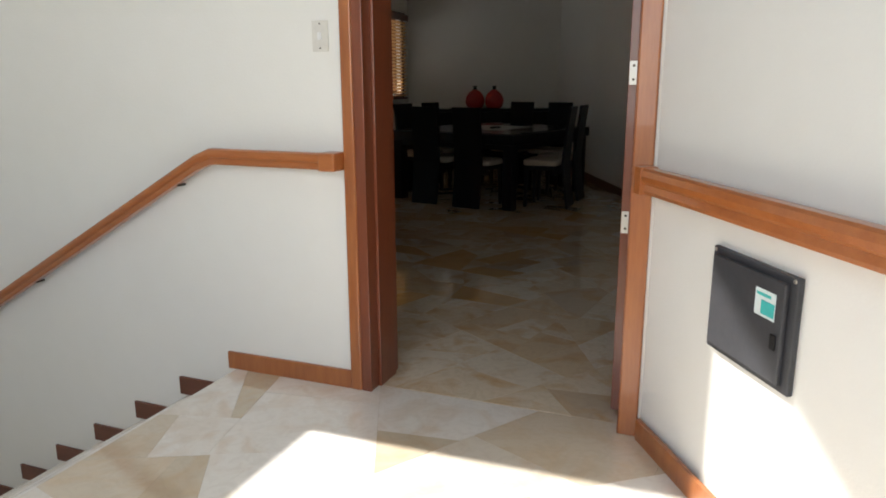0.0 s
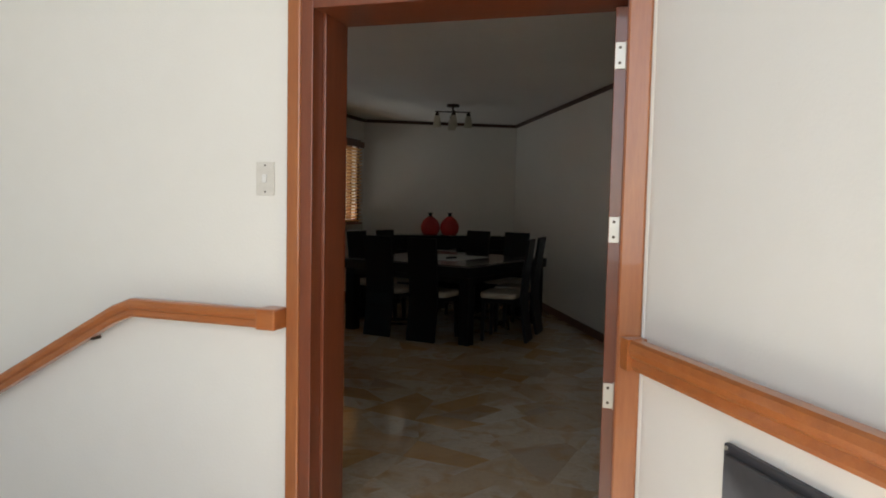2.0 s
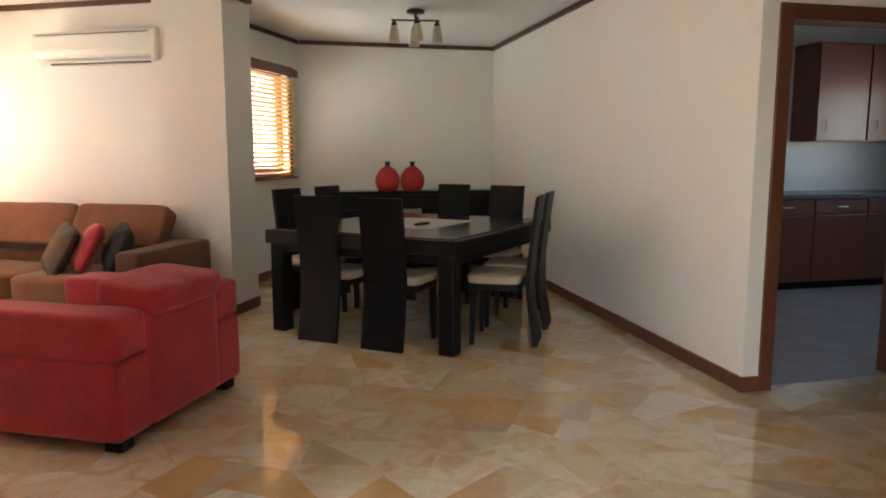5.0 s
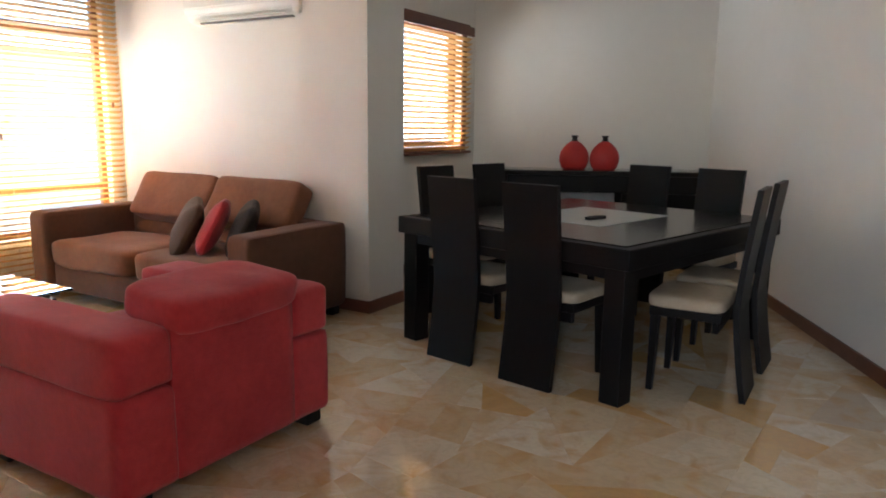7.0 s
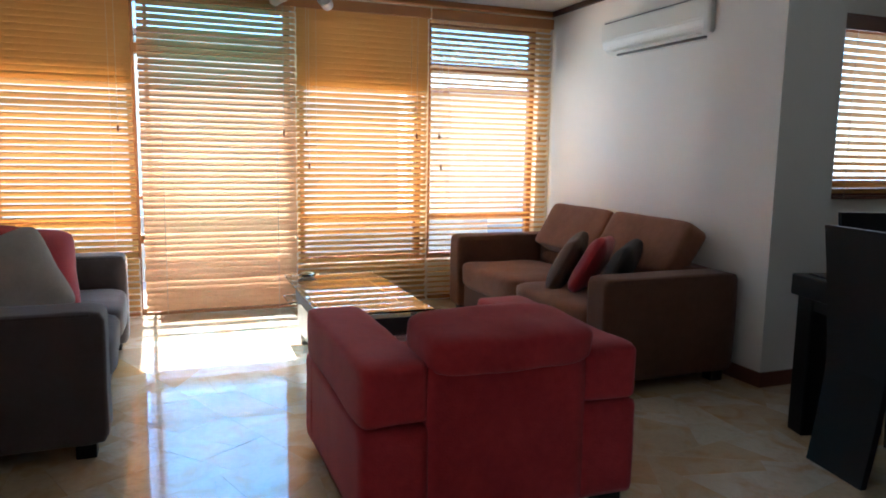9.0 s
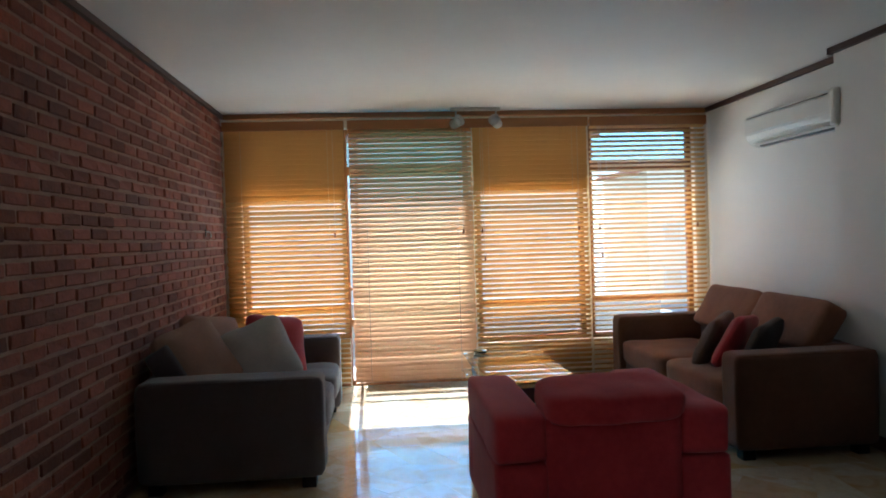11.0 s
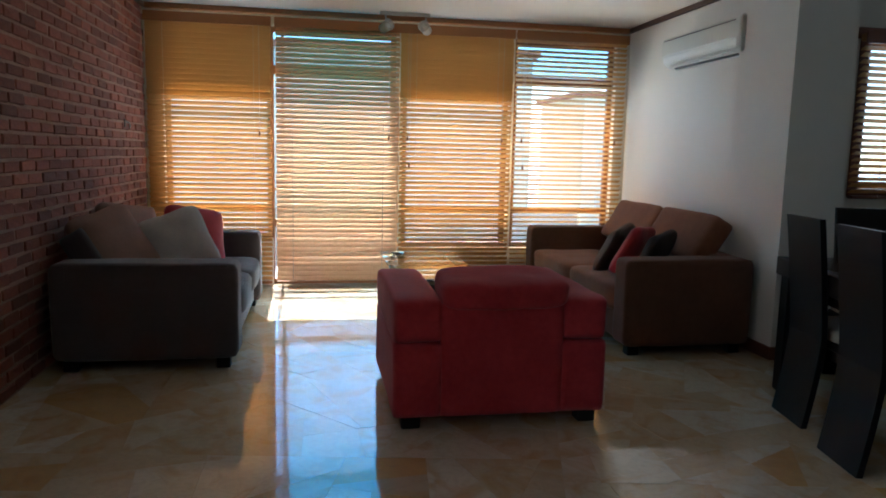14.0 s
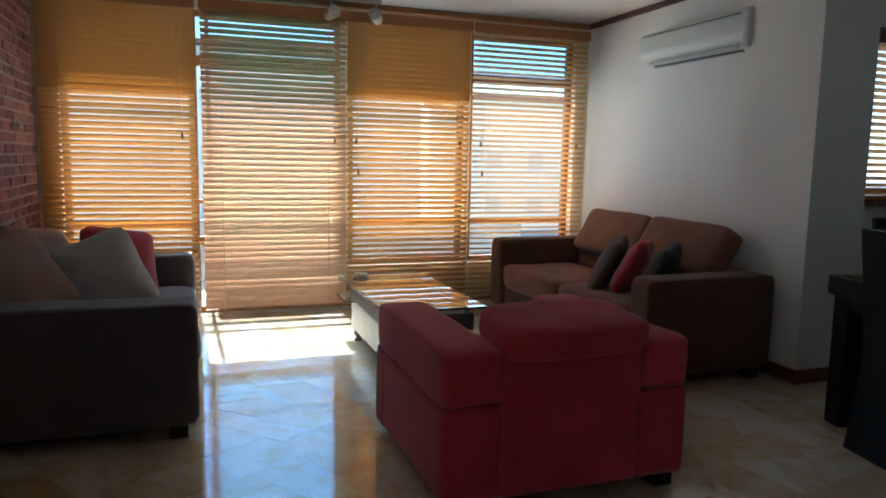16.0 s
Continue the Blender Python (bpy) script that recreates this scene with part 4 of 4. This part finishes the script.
part("drawer", bx(-0.915, 0.915, -0.195, 0.178, 0.68, 0.838, 0.006), M_EBONY, sb)
part("top", bx(-1.0, 1.0, -0.215, 0.205, 0.841, 0.88, 0.004), M_EBONY, sb)
part("glass_top", bx(-0.995, 0.995, -0.21, 0.20, 0.8805, 0.888, 0.002), M_TABLEGLASS, sb, "clear glass sheet")
for x0, x1 in ((-0.915, -0.46), (0.16, 0.915)):
    part("door", bx(x0, x1, -0.198, -0.175, 0.085, 0.675, 0.004), M_EBONY, sb)
part("shelf", bx(-0.455, 0.155, -0.19, 0.178, 0.36, 0.38, 0.002), M_EBONY, sb)
part("niche_back", bx(-0.455, 0.155, 0.16, 0.178, 0.382, 0.678), M_WHITE, sb, "pale back of an open niche")


def vase(s, w):
    o = thing("vase", Matrix.Translation((*(DC - P_ * s - Q_ * 0.22), 0.8885)) @ Matrix.Rotation(AX, 4, "Z"), "round flat red ceramic vase with a short black neck", "vase", "red vases")
    part("body", lathe([(0.100, 0), (0.122, 0.022), (0.140, 0.075), (0.142, 0.115), (0.132, 0.16), (0.106, 0.208), (0.068, 0.245), (0.034, 0.268)], 32, squash=0.55), M_VASE, o, smooth=True)
    part("neck", lathe([(0.034, 0.269), (0.026, 0.278), (0.024, 0.30), (0.036, 0.318), (0.034, 0.322), (0.02, 0.31)], 20), M_FOOT, o, "black collar", True)


vase(1.335, 0.26)
vase(1.045, 0.26)

# ceiling light over the table
cl = thing("ceiling_light", pose(-1.86, 6.12, H), "bronze ceiling light with four frosted glass shades", "ceiling light")
part("canopy", lathe([(0.075, -0.032), (0.082, -0.012), (0.072, -0.001)], 24), M_BRONZE, cl, smooth=True)
part("stem", tube([(0, 0, -0.03), (0, 0, -0.085)], 0.012), M_BRONZE, cl)
for k, turn in enumerate((20, 110)):
    bar = bx(-0.215, 0.215, -0.013, 0.013, -0.098 - 0.0135 * k, -0.085 - 0.0135 * k, 0.003)
    bmesh.ops.transform(bar, matrix=Matrix.Rotation(radians(turn), 4, "Z"), verts=bar.verts[:])
    part("arm", bar, M_BRONZE, cl)
    for e in (-1, 1):
        at = Matrix.Translation((e * 0.19 * math.cos(radians(turn)), e * 0.19 * math.sin(radians(turn)), -0.0135 * k))
        sh = part("shade", lathe([(0.020, -0.135), (0.030, -0.145), (0.040, -0.19), (0.052, -0.275), (0.049, -0.275), (0.035, -0.19), (0.014, -0.14)], 20, at), M_SHADE, cl, "frosted cream glass shade", True)
        part("socket", lathe([(0.024, -0.142), (0.025, -0.118), (0.010, -0.0985)], 16, at), M_BRONZE, sh)

# spot bar above the balcony door
sp = thing("spot_light", pose(-5.70, 2.83, H), "steel ceiling bar with two small swivel spotlights", "spotlight")
part("bar", bx(-0.02, 0.02, -0.23, 0.23, -0.03, -0.001, 0.004), M_METAL, sp)
for y, tip in ((-0.18, -30), (0.19, 28)):
    part("stem", tube([(0, y, -0.03), (0, y, -0.10)], 0.008), M_METAL, sp)
    hd = part("head", lathe([(0.028, -0.06), (0.044, -0.048), (0.050, 0.03), (0.055, 0.058), (0.048, 0.058), (0.040, 0.03)], 20, pose(0, y, -0.135, tip, 70, 0)), M_NICKEL, sp, "steel spot head", True)
    part("bulb", lathe([(0.038, 0.026), (0.032, 0.042), (0.010, 0.05)], 16, pose(0, y, -0.135, tip, 70, 0)), M_WHITE, hd, "unlit reflector bulb", True)

# air conditioner
ac = thing("air_conditioner", pose(-4.21, YA, 2.0), "white wall-mounted split air conditioner above the brown sofa", "air conditioner")
one = bmesh.new()
prof = [(0, 0.045), (-0.06, 0.03), (-0.14, 0.045), (-0.185, 0.085), (-0.205, 0.135), (-0.205, 0.255), (-0.19, 0.285), (0, 0.29)]
ends = [[one.verts.new((x, y, z)) for y, z in prof] for x in (-0.585, 0.585)]
for i in range(len(prof)):
    j = (i + 1) % len(prof)
    one.faces.new((ends[0][i], ends[0][j], ends[1][j], ends[1][i]))
one.faces.new(ends[0][::-1])
one.faces.new(ends[1])
bmesh.ops.recalc_face_normals(one, faces=one.faces[:])
bmesh.ops.bevel(one, geom=[e for e in one.edges if e.calc_face_angle(0) > 0.3], offset=0.008, segments=2, affect="EDGES")
part("body", one, M_AC, ac, smooth=False)
part("end_cap", bx(0.515, 0.59, -0.208, -0.001, 0.035, 0.292, 0.025), M_AC, ac)
part("slot", bx(-0.54, 0.50, -0.209, -0.200, 0.258, 0.264, 0.001), M_AC_DK, ac, "dark intake seam")
part("outlet", bx(-0.48, 0.46, -0.132, -0.105, 0.030, 0.05, 0.003), M_AC_DK, ac, "dark air outlet")
part("louvre", bx(-0.47, 0.45, -0.195, -0.11, 0.05, 0.058, 0.002), M_AC, ac)

# ---- landing things ----
RWM = Matrix.Translation((*W0, 0)) @ Matrix.Rotation(math.atan2(WD.y, WD.x), 4, "Z")   # x runs along the slanting wall, -y into the landing
PX = 0.42
pn = thing("electrical_panel", RWM @ Matrix.Translation((PX, 0, 0.515)), "dark grey metal electrical panel set into the landing wall", "electrical panel")
part("frame", bx(0, 0.375, -0.018, -0.001, 0, 0.30, 0.004), M_GREYBOX, pn)
dr = part("door", bx(0.022, 0.348, -0.032, -0.0185, 0.018, 0.280, 0.004), M_GREYBOX, pn, "dark grey panel door")
part("latch", bx(0.312, 0.334, -0.038, -0.0325, 0.105, 0.145, 0.003), M_FOOT, dr)
st = part("sticker", bx(0.235, 0.318, -0.0335, -0.0322, 0.175, 0.245), M_STICK, dr, "pale service sticker")
part("sticker_mark", bx(0.262, 0.316, -0.0342, -0.0336, 0.182, 0.218), M_TEAL, st, "teal mark")
part("sticker_line", bx(0.241, 0.30, -0.0342, -0.0336, 0.228, 0.236), M_TEAL, st)
for x in (0.012, 0.362):
    part("screw", lathe([(0.006, 0), (0.005, 0.003)], 8, pose(x, -0.018, 0.29, 90, 0, 0)), M_METAL, pn)


def switch(m, w, h, keys, label):
    s = thing("light_switch", m, label, "light switch", "light switches")
    part("plate", bx(-w / 2, w / 2, -0.008, -0.001, 0, h, 0.002), M_PLATE, s)
    for k in keys:
        part("key", bx(-0.008, 0.008, -0.016, -0.0085, h * k - 0.014, h * k + 0.014, 0.002), M_PLATE_ON, s, "white rocker key")
    for z in (0.012, h - 0.012):
        part("screw", lathe([(0.0035, 0), (0.003, 0.002)], 8, pose(0, -0.008, z, 90, 0, 0)), M_BRONZE, s)


switch(pose(-0.645, YD0, 1.385), 0.07, 0.115, (0.5,), "cream light switch beside the entrance door")
switch(RWM @ Matrix.Translation((1.007, 0, 1.372)), 0.075, 0.125, (0.5,), "cream light switch above the landing handrail")

# ---- kitchen seen through the doorway ----
KM = Matrix.Translation((*KC, 0)) @ Matrix.Rotation(AX, 4, "Z")
kf = struct("kitchen_floor", bx(0.17, 4.2, 0.05, 3.1, -0.2, 0.003), M_KFLOOR, "blue-grey kitchen floor tiles", "floor")
kw = struct("wall_kitchen_back", bx(0.2, 4.2, 3.0, 3.12, 0, H), M_KWALL, "pale grey-blue kitchen wall")
# The opening in this unseen wall is added to light the kitchen.
ke = bmesh.new()
for y0, y1, z0, z1 in ((0.14, 0.9, 0, H), (1.9, 3.0, 0, H), (0.9, 1.9, 0, 1.1), (0.9, 1.9, 2.0, H)):
    bx(4.05, 4.2, y0, y1, z0, z1, bm=ke)
kx = struct("wall_kitchen_east", ke, M_KWALL, "pale unseen kitchen wall with an opening added for light")
kl = struct("wall_kitchen_west", bx(0.22, 0.28, 0.16, 3.0, 0, H), M_KWALL, "pale grey-blue kitchen wall")
for ob in (kf, kw, kx, kl):
    ob.matrix_world = KM
for k in range(4):
    cb = thing("base_cabinet", KM @ Matrix.Translation((1.6 + 0.6 * k, 2.7, 0)), "dark red-brown wooden kitchen base cabinet", "cabinet", "kitchen base cabinets")
    part("body", bx(-0.298, 0.298, -0.27, 0.299, 0.08, 0.88), M_KWOOD, cb)
    part("plinth", bx(-0.298, 0.298, -0.22, 0.29, 0, 0.0795), M_EBONY, cb)
    cd = part("door", bx(-0.29, 0.29, -0.29, -0.271, 0.10, 0.72, 0.004), M_KWOOD, cb)
    part("drawer", bx(-0.29, 0.29, -0.29, -0.271, 0.73, 0.87, 0.004), M_KWOOD, cb)
    part("handle", tube([(-0.05, -0.292, 0.80), (-0.05, -0.315, 0.80), (0.05, -0.315, 0.80), (0.05, -0.292, 0.80)], 0.005), M_METAL, cb, "steel handle")
wt = tagged(new("worktop", put("worktop", bx(1.3, 3.7, 2.38, 2.999, 0.881, 0.92, 0.004), M_KTOP)), "dark stone kitchen worktop on the cabinets", "worktop")
wt.matrix_world = KM
for k in range(2):
    wc = thing("wall_cabinet", KM @ Matrix.Translation((2.95 + 0.6 * k, 2.82, 1.42)), "red-brown wooden kitchen wall cabinet", "cabinet", "kitchen wall cabinets")
    part("body", bx(-0.298, 0.298, -0.15, 0.178, 0, 0.94), M_KWOOD, wc)
    part("door", bx(-0.29, 0.29, -0.17, -0.151, 0.01, 0.93, 0.005), M_KWOOD, wc)
    part("handle", tube([(-0.2, -0.172, 0.1), (-0.2, -0.19, 0.1), (-0.2, -0.19, 0.2), (-0.2, -0.172, 0.2)], 0.005), M_METAL, wc, "steel handle")

# ---- marble shards of the floors ----
def cells(x0, x1, y0, y1, area, seed):
    """Broken slabs: a rectangle split again and again by slanting cuts into straight-edged shards."""
    rng = random.Random(seed)
    todo, out = [[(x0, y0), (x1, y0), (x1, y1), (x0, y1)]], []
    while todo:
        p = todo.pop()
        size = abs(sum(a[0] * b[1] - b[0] * a[1] for a, b in zip(p, p[1:] + p[:1]))) / 2
        if size < area * rng.uniform(0.7, 2.0):
            out.append(shrink(p, 0.0008))
            continue
        a, b = max(itertools.combinations(p, 2), key=lambda e: math.hypot(e[0][0] - e[1][0], e[0][1] - e[1][1]))
        f = rng.uniform(0.33, 0.67)
        turn = math.atan2(b[1] - a[1], b[0] - a[0]) + radians(rng.choice((-1, 1)) * rng.uniform(16, 54))
        mx, my = a[0] + f * (b[0] - a[0]), a[1] + f * (b[1] - a[1])
        nx, ny = math.cos(turn), math.sin(turn)
        for sgn in (1, -1):
            q = clip(p, mx, my, sgn * nx, sgn * ny, 0.0)
            if len(q) > 2:
                todo.append(q)
    return [p for p in out if len(p) > 2]


def clip(poly, mx, my, nx, ny, gap):
    """The part of poly on the near side of the line through (mx, my) with normal (nx, ny)."""
    res = []
    k = len(poly)
    d = [(x - mx) * nx + (y - my) * ny for x, y in poly]
    for i in range(k):
        j = (i + 1) % k
        if d[i] <= 0:
            res.append(poly[i])
        if d[i] * d[j] < 0:
            f = d[i] / (d[i] - d[j])
            res.append((poly[i][0] + f * (poly[j][0] - poly[i][0]), poly[i][1] + f * (poly[j][1] - poly[i][1])))
    return res


def shrink(poly, gap):
    out = poly
    for i in range(len(poly)):
        (ax, ay), (b_x, by) = poly[i], poly[(i + 1) % len(poly)]
        L = math.hypot(b_x - ax, by - ay)
        if L > 1e-4:
            nx, ny = (by - ay) / L, -(b_x - ax) / L
            out = clip(out, ax - nx * gap / 2, ay - ny * gap / 2, nx, ny, 0)
            if len(out) < 3:
                return []
    return out


PLAN = [(-5.95, 0.45), (-1.3, 0.45), (-1.3, -0.05), (XE, -0.05), (XE, 5.9), (0.75, 4.1), (-1.5, 8.6), (-3.7, 7.5), (-3.7, 5.6), (-3.1, 5.3), (-5.95, 5.2)]


def inside(x, y, poly):
    hit = False
    for (ax, ay), (b_x, by) in zip(poly, poly[1:] + poly[:1]):
        if (ay > y) != (by > y) and x < ax + (y - ay) * (b_x - ax) / (by - ay):
            hit = not hit
    return hit


def lay(polys, parent, near, field_name, limit, material=None):
    """The shards near the walk as parts of their own, the rest joined."""
    polys = sorted(polys, key=lambda p: near(sum(q[0] for q in p) / len(p), sum(q[1] for q in p) / len(p)))
    rest = bmesh.new()
    for k, p in enumerate(polys):
        cx, cy = sum(q[0] for q in p) / len(p), sum(q[1] for q in p) / len(p)
        if k < limit:
            b = prism([(x - cx, y - cy) for x, y in p], -0.006, random.uniform(-0.0004, 0.0004))
            piece("shard", put("shard", b, material or M_STONE), parent, pose(cx, cy, 0))
        else:
            prism(p, -0.006, random.uniform(-0.0004, 0.0004), rest)
    if len(rest.verts):
        ob = part(field_name, rest, M_STONE_REST, parent)
        ob["kind"] = "stuff"


main = [p for p in cells(-5.93, XE, -0.028, 8.7, 0.075, 4)
        if any(inside(x, y, PLAN) for x, y in p)]
lay(main, floor, lambda x, y: math.hypot(x + 0.9, (y - 2.4) * 0.8), "shards", 295)
lay(cells(-1.148, 2.5, -4.0, -0.032, 0.14, 9), landing, lambda x, y: y * -1, "shards", 150, M_STONE_PALE)

# ---- bricks ----
BL, BH, COURSE = 0.192, 0.056, 0.0705
rng = random.Random(5)
variants = []
for k in range(6):
    b = bx(-BL / 2, BL / 2, -0.05, 0.0, -BH / 2, BH / 2, 0.006, seg=1)
    for v in b.verts:
        v.co += Vector((rng.uniform(-0.003, 0.003), rng.uniform(-0.003, 0.003), rng.uniform(-0.0025, 0.0025)))
    variants.append(b)
meshes = [put("brick", v.copy(), M_BRICK) for v in variants]
rest = bmesh.new()
spots = []
for row in range(int((H - 0.05) / COURSE) + 1):
    z = 0.04 + row * COURSE
    x = XW + 0.02 + (BL + 0.012) / 2 + (0.5 * (BL + 0.012) if row % 2 else 0) - 0.06
    while x < -1.35:
        spots.append((x, z))
        x += BL + 0.012
spots = sorted(spots, key=lambda s: (abs(s[0] + 3.35) > 1.05, abs(s[0] + 3.35)))
for k, (x, z) in enumerate(spots):
    m = pose(x + rng.uniform(-0.003, 0.003), YB + rng.uniform(-0.004, 0.005), z + rng.uniform(-0.003, 0.003), rng.uniform(-1.5, 1.5), rng.uniform(-0.8, 0.8), rng.uniform(-1, 1))
    if k < 290:
        piece("brick", meshes[k % 6], brick_wall, m)
    else:
        me = bpy.data.meshes.new("tmp")
        one = variants[k % 6].copy()
        bmesh.ops.transform(one, matrix=m, verts=one.verts[:])
        one.to_mesh(me)
        one.free()
        rest.from_mesh(me)
        bpy.data.meshes.remove(me)
ob = part("bricks", rest, M_BRICK_REST, brick_wall)
ob["kind"] = "stuff"
for v in variants:
    v.free()
